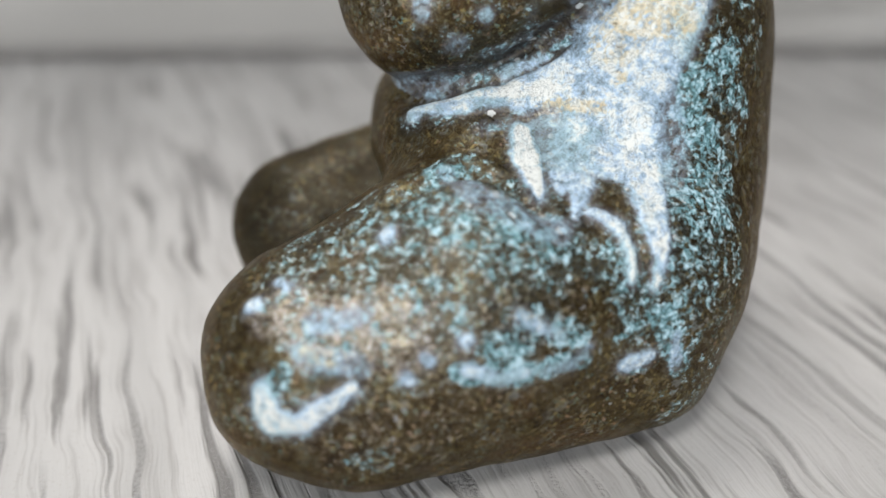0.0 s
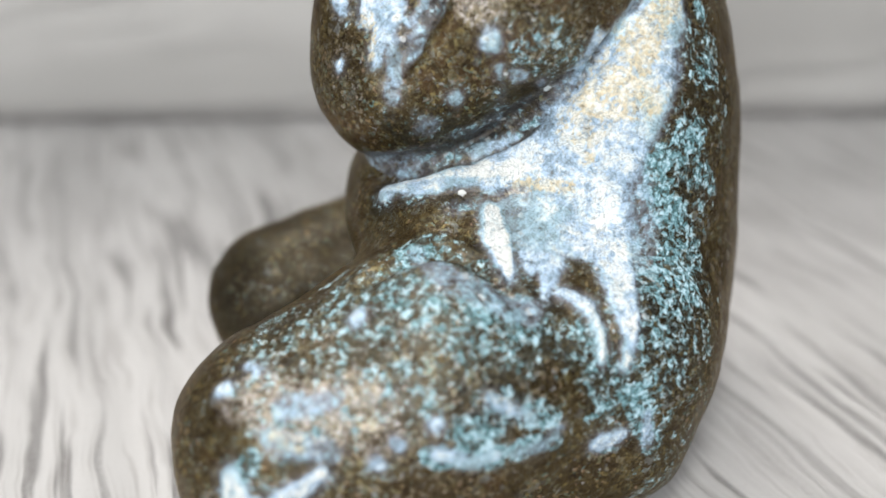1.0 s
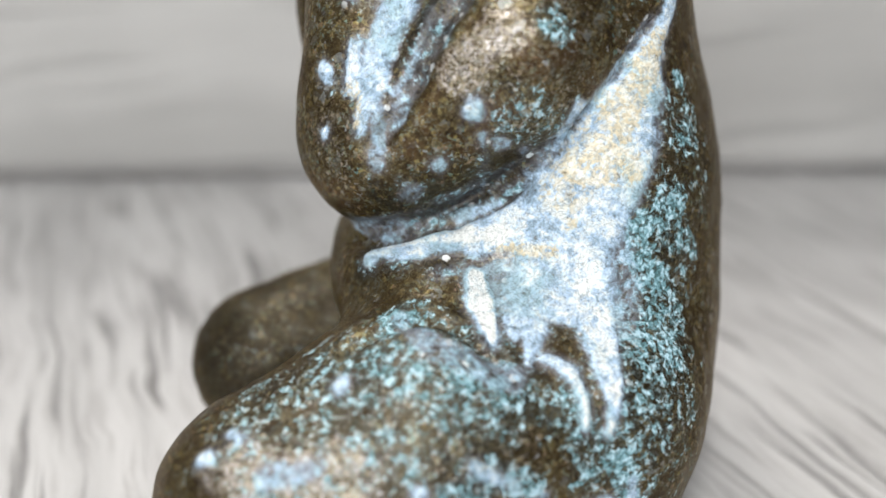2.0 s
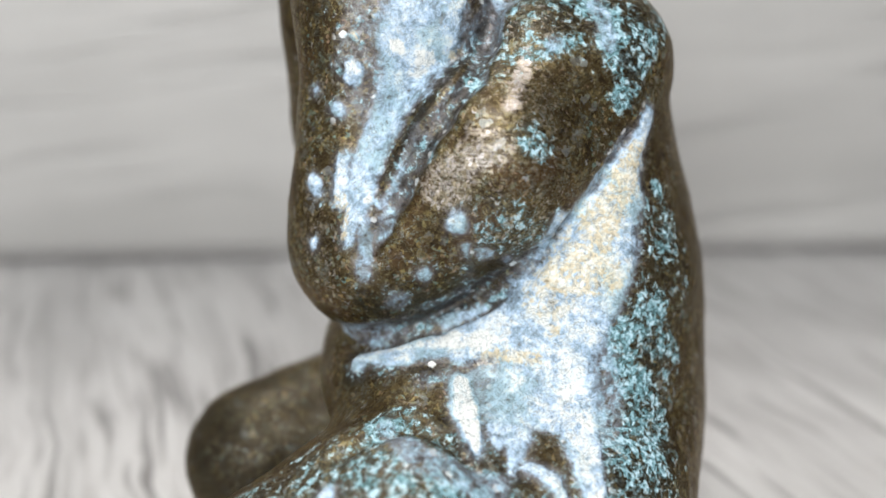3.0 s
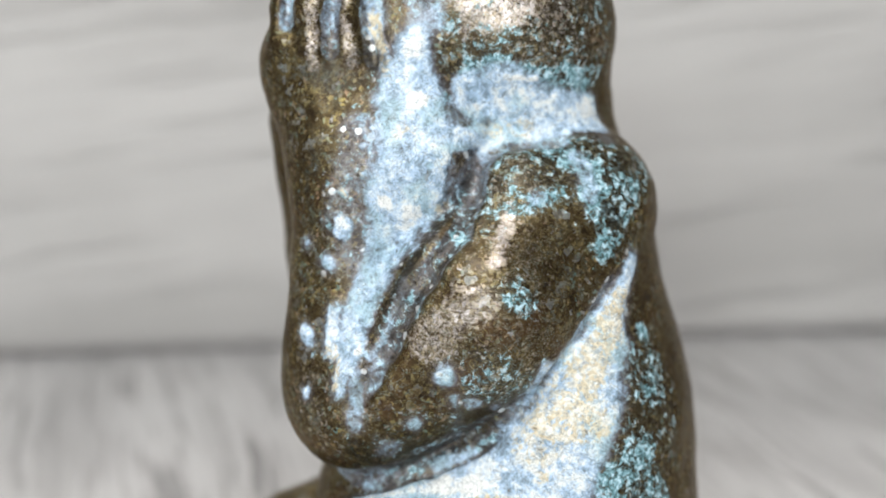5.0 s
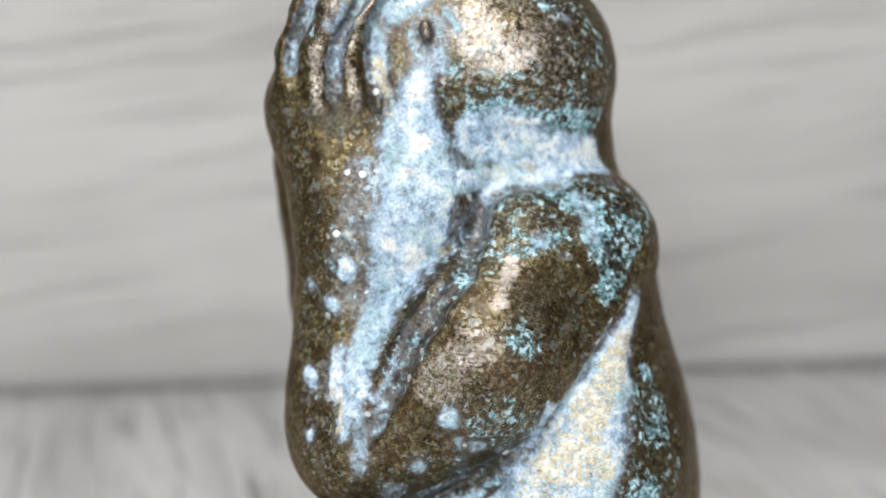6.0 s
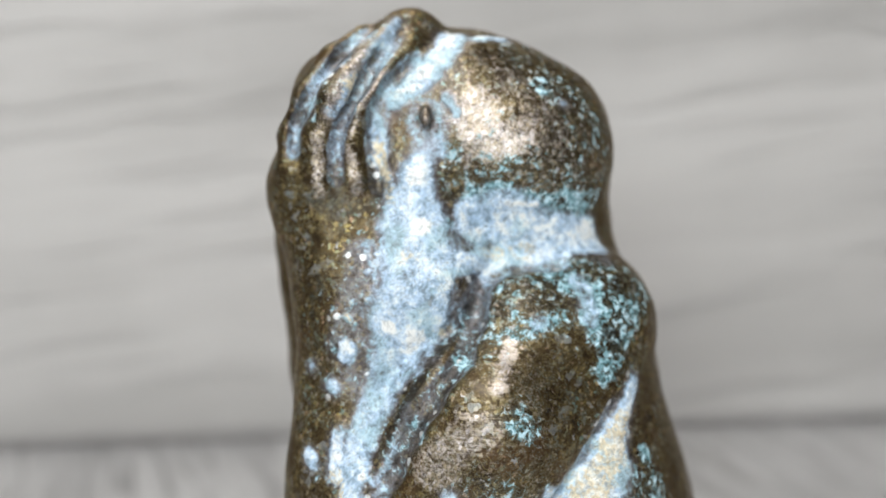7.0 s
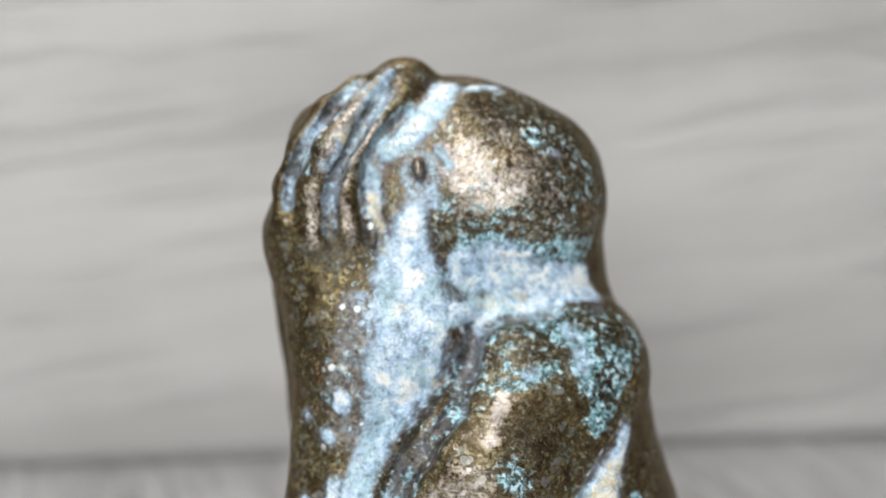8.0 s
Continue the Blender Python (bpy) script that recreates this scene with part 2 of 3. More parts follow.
WOOD_FLOOR = whitewashed_wood("whitewashed_wood_floor", -111, (0.62, 0.605, 0.595), (0.47, 0.458, 0.45), 0.62, 0.8, 0.0)
WOOD_WALL = whitewashed_wood("whitewashed_wood_wall", 174, (0.55, 0.532, 0.512), (0.41, 0.395, 0.378), 0.10, 0.45, 0.35)
PLASTER = plaster("grey_plaster", (0.40, 0.395, 0.385))
BRONZE = patinated_bronze()
WHITE, wt, wb = material("white_enamel")
link(wt, mixed(wt, cloud(wt, wt.nodes.new("ShaderNodeTexCoord").outputs["Object"], 8.0), (0.76, 0.76, 0.74), (0.82, 0.82, 0.8)), wb.inputs["Base Color"])
wb.inputs["Roughness"].default_value = 0.35


# ---- structure ----
def box(bm, x0, y0, z0, x1, y1, z1):
    made = bmesh.ops.create_cube(bm, size=1.0)["verts"]
    bmesh.ops.scale(bm, verts=made, vec=(x1 - x0, y1 - y0, z1 - z0))
    bmesh.ops.translate(bm, verts=made, vec=((x0 + x1) / 2, (y0 + y1) / 2, (z0 + z1) / 2))


def part(name, bm, mat, parent=None, label=""):
    me = bpy.data.meshes.new(name)
    bm.to_mesh(me)
    bm.free()
    me.materials.append(mat)
    ob = new(name, me)
    ob.parent = parent
    if label:
        tagged(ob, label)
    return ob


def slab(name, mat, *boxes, label="", category=""):
    bm = bmesh.new()
    for b in boxes:
        box(bm, *b)
    ob = part(name, bm, mat)
    tagged(ob, label, category, kind="structure")
    return ob


slab("floor", WOOD_FLOOR, (-1.2, -1.3, -0.02, 1.2, 1.2, 0.0), label="whitewashed wood board with wavy grey grain", category="floor")
slab("wall_north", PLASTER, (-1.25, 1.2, 0, 1.25, 1.25, 1.3), label="plain grey plaster wall", category="wall")
slab("wall_east", PLASTER, (1.2, -1.3, 0, 1.25, 1.2, 1.3), label="plain grey plaster wall", category="wall")
slab("wall_west", PLASTER, (-1.25, -1.3, 0, -1.2, 1.2, 1.3), label="plain grey plaster wall", category="wall")
slab("wall_south", PLASTER, (-1.25, -1.35, 0, -0.72, -1.3, 1.3), (0.22, -1.35, 0, 1.25, -1.3, 1.3), (-0.72, -1.35, 0, 0.22, -1.3, 0.35), (-0.72, -1.35, 1.09, 0.22, -1.3, 1.3),
     label="plain grey plaster wall with a window opening", category="wall")
slab("ceiling", PLASTER, (-1.25, -1.35, 1.3, 1.25, 1.25, 1.34), label="plain grey plaster ceiling", category="ceiling")

# an upright panel with eased edges behind the bronze
PANEL_Y = 0.0838
wb2 = bmesh.new()
box(wb2, -0.4, -0.075, -0.009, 0.4, 0.075, 0.009)
bmesh.ops.bevel(wb2, geom=[e for e in wb2.edges if all(v.co.z > 0 for v in e.verts)], offset=0.006, segments=8, profile=0.5, affect="EDGES")
panel = part("wooden_panel", wb2, WOOD_WALL)
panel.matrix_world = pose(0, PANEL_Y + 0.009, 0.075, 90, 0, 0)
tagged(panel, "upright whitewashed wood panel with level grain, standing on the floor", "panel")

# ---- the bronze ----
STEP = 0.30
gx, gy, gz = np.arange(-32, 36, STEP), np.arange(-30, 44, STEP), np.arange(-2.2, 84, STEP)
PX, PY, PZ = np.meshgrid(gx.astype(np.float32), gy.astype(np.float32), gz.astype(np.float32), indexing="ij")
MID, SIDE = (8.0, 17.0), (0.1, -0.995)


def ball(c, r):
    """An ellipsoid, centre and three radii in millimetres."""
    qx, qy, qz = (PX - c[0]) / r[0], (PY - c[1]) / r[1], (PZ - c[2]) / r[2]
    k0 = np.sqrt(qx * qx + qy * qy + qz * qz)
    k1 = np.sqrt((qx / r[0]) ** 2 + (qy / r[1]) ** 2 + (qz / r[2]) ** 2)
    return k0 * (k0 - 1) / np.maximum(k1, 1e-4)


def limb(a, b, ra, rb, flat=1.0):
    """A tapered round limb from a to b; flat squeezes it in height."""
    a, b = np.array(a, float), np.array(b, float)
    d = b - a
    h = np.clip(((PX - a[0]) * d[0] + (PY - a[1]) * d[1] + (PZ - a[2]) * d[2]) / (d @ d), 0, 1)
    r = ra + (rb - ra) * h
    return np.sqrt((PX - a[0] - h * d[0]) ** 2 + (PY - a[1] - h * d[1]) ** 2 + ((PZ - a[2] - h * d[2]) * flat) ** 2) - r


def join(a, b, k):
    h = np.maximum(k - np.abs(a - b), 0) / k
    return np.minimum(a, b) - h * h * k * 0.25


def carve(a, b, k):
    return -join(-a, b, k)


def crease(field, r, k, *line):
    """Cuts a rounded furrow along a line of points."""
    for a, b in zip(line, line[1:]):
        lo, hi = np.minimum(a, b) - r - 2, np.maximum(a, b) + r + 2
        near = tuple(slice(max(int(np.searchsorted(g, l)), 0), int(np.searchsorted(g, h))) for g, l, h in zip((gx, gy, gz), lo, hi))
        a, b = np.array(a, float), np.array(b, float)
        d, x, y, z = b - a, PX[near], PY[near], PZ[near]
        h = np.clip(((x - a[0]) * d[0] + (y - a[1]) * d[1] + (z - a[2]) * d[2]) / max(d @ d, 1e-6), 0, 1)
        cut = np.sqrt((x - a[0] - h * d[0]) ** 2 + (y - a[1] - h * d[1]) ** 2 + (z - a[2] - h * d[2]) ** 2) - r
        field[near] = carve(field[near], cut, k)
    return field


def across(p):
    """The same point on the far side of the figure."""
    s = (p[0] - MID[0]) * SIDE[0] + (p[1] - MID[1]) * SIDE[1]
    return (p[0] - 2 * s * SIDE[0], p[1] - 2 * s * SIDE[1], p[2])


# trunk
body = ball((13.4, 15.0, 46.0), (9.8, 15.0, 12.0))
body = join(body, ball((13.4, 12.0, 28.0), (13.9, 18.4, 18.5)), 6)
body = join(body, ball((13.0, 7.5, 14.5), (14.4, 20.5, 15.0)), 6)
body = join(body, ball((9.5, -8.0, 8.5), (10.5, 9.5, 8.6)), 4)
body = join(body, ball((-0.3, 6.0, 21.6), (11.3, 17.0, 8.5)), 5)
# legs
thigh = join(limb((10.8, -6.5, 12.2), (-3.0, -12.0, 12.6), 12.0, 11.9), limb((-3.0, -12.0, 12.6), (-14.3, -16.4, 10.1), 11.9, 10.1), 2.0)
far_thigh = limb((12.0, 22.0, 11.6), (-18.6, 9.0, 8.1), 11.2, 8.5)
body = join(body, far_thigh, 2.0)
body = join(body, thigh, 2.6)
body = join(body, limb((-10.0, -18.2, 7.6), (13.0, -11.4, 6.4), 7.6, 6.6), 2.0)
# neck and head
body = join(body, limb((10.2, 17.0, 50.0), (9.6, 17.5, 60.0), 10.0, 9.8), 2.0)
head = join(ball((9.0, 17.6, 65.8), (10.6, 11.0, 10.6)), ball((0.0, 17.5, 68.0), (8.0, 9.5, 10.6)), 3.0)
head = join(head, ball((5.0, 17.6, 68.6), (8.2, 9.8, 9.9)), 2.0)
body = join(body, head, 1.0)
# the filled hollow between forearm, chest and cheek
web = join(limb((-1.8, 10.0, 44.0), (-0.5, 10.4, 55.0), 6.6, 7.6), limb((-0.5, 10.4, 55.0), (-0.6, 13.8, 66.5), 7.6, 6.2), 2.0)
body = join(body, web, 1.2)
# arms and palms
for f in (lambda p: p, across):
    arm = join(limb(f((14.2, 10.6, 50.0)), f((5.2, 5.0, 42.2)), 8.5, 9.7), limb(f((5.2, 5.0, 42.2)), f((-5.3, 3.1, 34.5)), 9.7, 7.8), 3.0)
    arm = join(arm, ball(f((8.5, 8.5, 52.5)), (5.2, 6.5, 5.2)), 2.5)
    fore = limb(f((-6.6, 4.0, 35.0)), f((-6.2, 8.6, 54.0)), 7.0, 5.3)
    fore = join(fore, limb(f((-6.2, 8.6, 54.0)), f((-8.2, 13.0, 63.5)), 5.3, 6.5 if f is not across else 4.8), 3.0)
    body = join(body, fore, 2.4)
    body = join(body, arm, 0.5)
    near = f is not across
    grow = 0.0 if near else -2.0
    palm = join(limb(f((-8.0, 13.2, 64.0)), f((-6.3, 14.5, 71.5)), 6.2 + grow, 5.3 + grow), limb(f((-6.5, 14.5, 72.0)), f((-0.5, 16.0, 76.6)), 5.1 + grow, 4.0 + grow), 2.0)
    fingers = palm
    for *line, r in (((-11.3, 11.0, 63.0), (-11.5, 9.4, 66.2), (-11.2, 10.4, 69.4), (-9.8, 10.1, 72.9), (-7.2, 11.4, 76.2), (-4.6, 14.4, 77.9), 1.45),
                     ((-9.2, 10.2, 62.0), (-8.9, 8.3, 65.5), (-8.8, 8.9, 69.4), (-7.1, 8.9, 73.1), (-4.4, 11.1, 76.2), (-1.7, 13.7, 78.3), 1.55),
                     ((-5.2, 10.4, 62.2), (-5.6, 8.3, 65.6), (-5.8, 8.7, 68.9), (-5.1, 8.9, 71.9), (-2.6, 10.7, 74.7), (-0.2, 12.7, 76.9), 1.45)):
        one = limb(f(line[0]), f(line[1]), r, r)
        for a, b in zip(line[1:], line[2:]):
            one = join(one, limb(f(a), f(b), r, r * 0.97), 0.8)
        if near:
            fingers = join(fingers, one, 0.5)
    body = join(body, fingers, 0.8)
# the far forearm stands a little further forward
body = join(body, limb((-8.9, 18.0, 42.0), (-9.7, 18.0, 58.0), 5.6, 5.6), 1.0)
# tooled creases
body = crease(body, 0.85, 0.8, (4.9, 3.9, 54.8), (4.6, 3.2, 53.6), (3.3, -0.3, 51.0), (0.5, -2.1, 48.2), (-1.3, -2.8, 45.5), (-2.9, -3.4, 42.3), (-4.6, -4.2, 39.3), (-6.2, -4.6, 37.0))
body = crease(body, 0.60, 0.8, (5.3, 5.0, 56.7), (8.9, 5.9, 57.4), (13.0, 6.6, 57.5))
body = crease(body, 0.70, 0.6, (-4.1, -3.2, 29.2), (0.4, -2.8, 29.3), (4.5, -2.3, 31.2), (7.9, -3.5, 34.5), (11.2, -3.0, 38.5), (14.3, -1.5, 42.0), (17.0, 0.4, 45.9))
body = crease(body, 1.30, 0.6, (-9.2, -0.4, 27.2), (-7.3, -2.3, 27.9), (-4.1, -3.1, 28.8))
body = crease(body, 0.60, 0.3, (-11.3, 8.6, 68.0), (-10.9, 9.1, 70.6), (-9.4, 8.7, 73.2), (-6.3, 10.4, 76.9), (-4.0, 13.5, 79.2))
body = crease(body, 0.65, 0.3, (-7.4, 6.8, 65.8), (-7.3, 7.4, 68.5), (-6.7, 7.5, 70.6), (-4.1, 9.0, 74.9), (-1.0, 12.2, 79.0))
body = crease(body, 0.75, 0.3, (-3.5, 6.9, 64.9), (-3.6, 8.2, 69.0), (-3.6, 8.3, 71.6), (-2.1, 9.4, 74.0), (0.4, 10.8, 76.0))
body = crease(body, 1.35, 0.5, (0.7, 7.0, 71.7), (0.9, 6.9, 70.5))
body = crease(body, 0.80, 0.6, (-8.1, -14.1, 23.7), (-5.5, -12.7, 24.7), (-2.4, -11.7, 25.1), (0.7, -12.8, 24.6), (3.2, -15.2, 23.4))
body = join(body, ball((0.9, 7.7, 71.1), (0.62, 1.25, 1.1)), 0.3)
body = np.maximum(body, -PZ)


def skin(field):
    """A closed mesh of quads round the places where the field is negative."""
    inside = field < 0
    idx = -np.ones(tuple(n - 1 for n in field.shape), np.int64)
    corner = [(i, j, k) for i in (0, 1) for j in (0, 1) for k in (0, 1)]

    def sub(a, c):
        return a[c[0]:a.shape[0] - 1 + c[0], c[1]:a.shape[1] - 1 + c[1], c[2]:a.shape[2] - 1 + c[2]]

    count = sum(sub(inside, c).astype(np.int8) for c in corner)
    cells = np.argwhere((count > 0) & (count < 8))
    idx[tuple(cells.T)] = np.arange(len(cells))
    total, hits = np.zeros((len(cells), 3)), np.zeros(len(cells))
    for a in corner:
        for ax in range(3):
            if a[ax]:
                continue
            b = tuple(v + (n == ax) for n, v in enumerate(a))
            va, vb = field[tuple((cells + a).T)], field[tuple((cells + b).T)]
            cut = (va < 0) != (vb < 0)
            w = np.where(cut, va / np.where(cut, va - vb, 1), 0)
            point = np.array(a, float)[None] + w[:, None] * (np.array(b) - np.array(a))
            total += np.where(cut[:, None], point, 0)
            hits += cut
    verts = cells + total / hits[:, None]
    quads = []
    for ax in range(3):
        lo, hi = [slice(1, -1)] * 3, [slice(1, -1)] * 3
        lo[ax], hi[ax] = slice(0, -1), slice(1, None)
        a, b = inside[tuple(lo)], inside[tuple(hi)]
        u, v = [(1, 2), (2, 0), (0, 1)][ax]
        for flip, mask in ((False, a & ~b), (True, ~a & b)):
            e = np.argwhere(mask) + 1
            e[:, ax] -= 1
            du, dv = np.eye(3, dtype=int)[u], np.eye(3, dtype=int)[v]
            ring = [e - du - dv, e - dv, e, e - du]
            q = np.stack([idx[tuple(r.T)] for r in ring], 1)
            quads.append(q[:, ::-1] if flip else q)
    return verts, np.concatenate(quads)


def sample(field, points):
    g = (points - np.array([gx[0], gy[0], gz[0]])) / STEP
    i = np.clip(np.floor(g).astype(int), 0, np.array(field.shape) - 2)
    w = np.clip(g - i, 0, 1)
    out = 0
    for a in (0, 1):
        for b in (0, 1):
            for c in (0, 1):
                k = (w[:, 0] if a else 1 - w[:, 0]) * (w[:, 1] if b else 1 - w[:, 1]) * (w[:, 2] if c else 1 - w[:, 2])
                out = out + k * field[i[:, 0] + a, i[:, 1] + b, i[:, 2] + c]
    return out


def slopes(field, points):
    n = np.stack([sample(field, points + d) - sample(field, points - d) for d in np.eye(3) * 0.5], 1)
    return n / np.maximum(np.linalg.norm(n, axis=1), 1e-6)[:, None]


def smear(points, a, b, r):
    """1 on the line from a to b, falling off to 0 at the distance r."""
    a, b = np.array(a, float), np.array(b, float)
    d = b - a
    h = np.clip((points - a) @ d / max(d @ d, 1e-6), 0, 1)
    w = np.clip(1.7 - 1.25 * np.linalg.norm(points - a - h[:, None] * d, axis=1) / r, 0, 1)
    return w * w * (3 - 2 * w)


verts, quads = skin(body)
pts = verts * STEP + np.array([gx[0], gy[0], gz[0]])
# ease the facets
pair = np.concatenate([quads[:, [k, (k + 1) % 4]] for k in range(4)])
share = np.bincount(pair[:, 0], minlength=len(pts)) + np.bincount(pair[:, 1], minlength=len(pts))
for _ in range(3):
    mean = np.stack([np.bincount(pair[:, 0], pts[pair[:, 1], k], len(pts)) + np.bincount(pair[:, 1], pts[pair[:, 0], k], len(pts)) for k in range(3)], 1)
    pts = pts + 0.5 * (mean / share[:, None] - pts)
nor = slopes(body, pts)
recess = np.clip((1.6 - sample(body, pts + nor * 1.6)) / 1.6, 0, 1)
recess = np.maximum(recess, 0.8 * np.clip((3.5 - sample(body, pts + nor * 3.5)) / 3.5, 0, 1))
drift = np.array([noise.noise_vector(Vector(p) * 0.22) * 1.5 + noise.noise_vector(Vector(p) * 0.8) * 0.45 for p in pts])
lime = np.zeros(len(pts))
verd = np.zeros(len(pts))
highlight = np.zeros(len(pts))
cream = np.zeros(len(pts))
tarnish_shade = np.zeros(len(pts))
filed = np.zeros(len(pts))


def stain(layer, strength, radius, *line):
    """Lays a stain, or a painted highlight or shade, along a line of points on the skin, in millimetres."""
    n = max(len(line) - 1, 1)
    for k, (a, b) in enumerate(zip(line, line[1:] or line)):
        r = radius * (1 - 0.45 * k / n)
        np.maximum(layer, strength * smear(pts + drift * min(1, 0.25 + r / 2.5), a, b, r), out=layer)


def run(layer, strength, *line):
    """Lays a run of crust, or of painted highlight or shade, through points on the skin, each with its own radius, in
    millimetres.
    """
    for a, b in zip(line, line[1:] or line):
        a, b = np.array(a), np.array(b)
        d = b[:3] - a[:3]
        near = np.all((pts > np.minimum(a, b)[:3] - 10) & (pts < np.maximum(a, b)[:3] + 10), axis=1)
        q = pts[near] + drift[near] * min(0.85, 0.25 + 0.2 * max(a[3], b[3]))
        h = np.clip((q - a[:3]) @ d / max(d @ d, 1e-6), 0, 1)
        far, r = np.linalg.norm(q - a[:3] - h[:, None] * d, axis=1), a[3] + (b[3] - a[3]) * h
        w, halo = np.clip(1.8 - 1.1 * far / r, 0, 1), np.clip(1.3 - far / (1.3 * r + 0.7), 0, 1)
        layer[near] = np.maximum(layer[near], strength * np.maximum(w * w * (3 - 2 * w), 0.48 * halo))


# painted shade on far knee, elbow underside, creases, right edge; patina at hand heel
stain(tarnish_shade, 0.80, 9.0, (-24.1, 2.7, 10.6), (-17.0, 4.3, 16.1))
stain(tarnish_shade, 0.70, 3.0, (-7.2, 7.1, 63.6), (-4.6, 7.3, 64.0))
stain(tarnish_shade, 0.60, 4.0, (-3.5, -4.3, 31.4), (4.0, -2.6, 33.6))
stain(tarnish_shade, 0.50, 3.0, (-2.2, -2.1, 43.1), (2.7, -0.2, 49.3))
stain(tarnish_shade, 0.50, 4.0, (-7.4, -7.1, 25.0), (-0.9, -8.3, 26.5))
stain(tarnish_shade, 0.50, 3.0, (18.6, -4.1, 34.0), (20.3, -4.0, 30.6))
stain(tarnish_shade, 0.45, 4.0, (18.8, -9.8, 21.4), (18.8, -14.5, 16.2))
stain(tarnish_shade, 0.40, 3.0, (-7.1, 3.5, 57.4), (-7.9, 1.5, 48.6))
stain(tarnish_shade, 0.75, 1.4, (4.0, 1.8, 51.3), (1.2, -0.9, 48.1), (-1.2, -1.7, 44.9), (-3.2, -2.5, 41.2))
stain(tarnish_shade, 0.60, 2.0, (-5.9, -4.7, 31.7), (0.5, -1.6, 29.8), (5.5, -2.1, 33.4))
stain(verd, 0.70, 1.8, (-5.5, -11.9, 24.2), (-2.8, -10.9, 24.7))
stain(verd, 0.60, 1.6, (-13.6, -24.5, 16.1), (-11.2, -24.5, 15.6))
stain(verd, 0.60, 0.8, (-0.9, -2.3, 29.0), (4.1, -1.6, 30.8), (7.4, -2.7, 33.4))
stain(verd, 0.50, 3.0, (-2.9, -11.5, 24.2), (3.4, -13.1, 24.0))
stain(verd, 0.50, 3.0, (5.2, -5.2, 39.5), (9.3, -3.4, 37.6))
stain(tarnish_shade, 0.50, 3.0, (-6.7, -7.1, 25.5), (-2.9, -9.3, 25.8))
stain(verd, 0.80, 2.2, (5.2, 7.9, 62.6), (14.2, 8.8, 61.8))
# shade of the ear pit, painted dark
stain(tarnish_shade, 0.55, 1.7, (0.8, 6.9, 71.2))
# painted glint on the ear's nub
run(highlight, 1.00, (0.9, 6.7, 71.1, 0.55))
stain(highlight, 1.00, 0.8, (0.8, 6.9, 71.1))
stain(verd, 0.75, 2.2, (0.2, -23.1, 17.0), (2.8, -21.8, 17.6), (5.1, -21.3, 16.1))
stain(verd, 0.85, 1.3, (-2.6, -24.2, 14.6), (1.6, -23.4, 14.4), (6.1, -21.3, 13.5))
stain(verd, 0.70, 1.4, (10.5, -19.5, 12.0))
stain(verd, 0.70, 1.4, (14.6, -17.9, 10.7))
stain(verd, 0.75, 2.2, (16.6, -6.1, 29.9), (19.1, -4.7, 30.8))
stain(verd, 0.60, 5.0, (15.4, -8.0, 25.7), (16.2, -13.1, 20.7), (14.1, -17.7, 15.1))
stain(verd, 0.65, 3.0, (-4.6, -16.8, 23.9), (0.4, -17.0, 23.5), (5.2, -17.5, 21.3))
stain(verd, 0.60, 3.0, (8.7, -17.7, 19.4), (11.6, -18.6, 15.7))
stain(verd, 0.50, 8.0, (-12.2, -19.2, 20.5), (-3.8, -19.7, 22.2))
stain(verd, 0.55, 6.0, (-8.0, -16.8, 22.9), (2.5, -17.7, 22.4))
stain(verd, 0.50, 7.0, (16.1, -6.2, 29.9), (16.5, -14.7, 18.9))
stain(highlight, 0.40, 8.0, (-10.0, -21.7, 19.2), (0.2, -22.4, 18.5))
stain(verd, 0.50, 1.5, (-11.5, -26.0, 8.8), (-9.0, -25.1, 8.2))
stain(verd, 0.40, 5.0, (17.5, -16.2, 9.3), (15.9, -15.5, 5.1))
stain(verd, 0.80, 1.8, (18.6, -5.2, 30.2), (20.3, -4.9, 27.7))
stain(verd, 0.85, 2.0, (14.8, 3.4, 54.4), (13.2, 4.4, 56.0))
stain(verd, 0.80, 1.0, (10.7, 1.5, 53.1))
stain(verd, 0.95, 0.8, (19.4, 0.4, 41.4))
stain(verd, 0.90, 0.8, (-10.2, 0.1, 41.7))
stain(verd, 0.80, 1.0, (3.5, 0.8, 50.3))
stain(verd, 0.75, 0.8, (1.9, -3.0, 47.9))
stain(verd, 0.50, 2.0, (8.5, -4.0, 46.4))
stain(verd, 0.60, 1.8, (16.3, 1.3, 49.7))
stain(verd, 0.45, 4.0, (19.5, -1.1, 38.6), (21.6, -2.8, 31.1))
stain(verd, 0.45, 4.0, (6.6, 1.6, 53.2), (11.5, 2.9, 54.8))
stain(verd, 0.60, 1.6, (5.2, 7.8, 61.8), (14.2, 8.9, 61.2))
stain(verd, 0.80, 0.9, (2.5, 5.3, 61.1))
stain(verd, 0.75, 2.0, (15.1, 4.2, 55.6), (15.4, 2.8, 53.4))
stain(verd, 0.70, 0.9, (10.7, 1.2, 52.7))
stain(verd, 0.50, 3.0, (8.4, 3.6, 56.1), (19.2, 6.6, 55.6))
stain(verd, 0.70, 0.6, (-9.0, 7.6, 71.4))
stain(verd, 0.90, 0.5, (13.6, 9.1, 71.5))
stain(verd, 0.40, 5.0, (12.0, 11.9, 75.2), (15.9, 9.5, 68.6))
stain(verd, 0.45, 5.0, (6.3, 7.0, 65.8), (14.2, 8.3, 64.1))
# painted highlights on head, shoulder, upper arm and knee
stain(highlight, 0.45, 7.0, (8.0, 8.0, 71.8), (12.0, 7.3, 68.6))
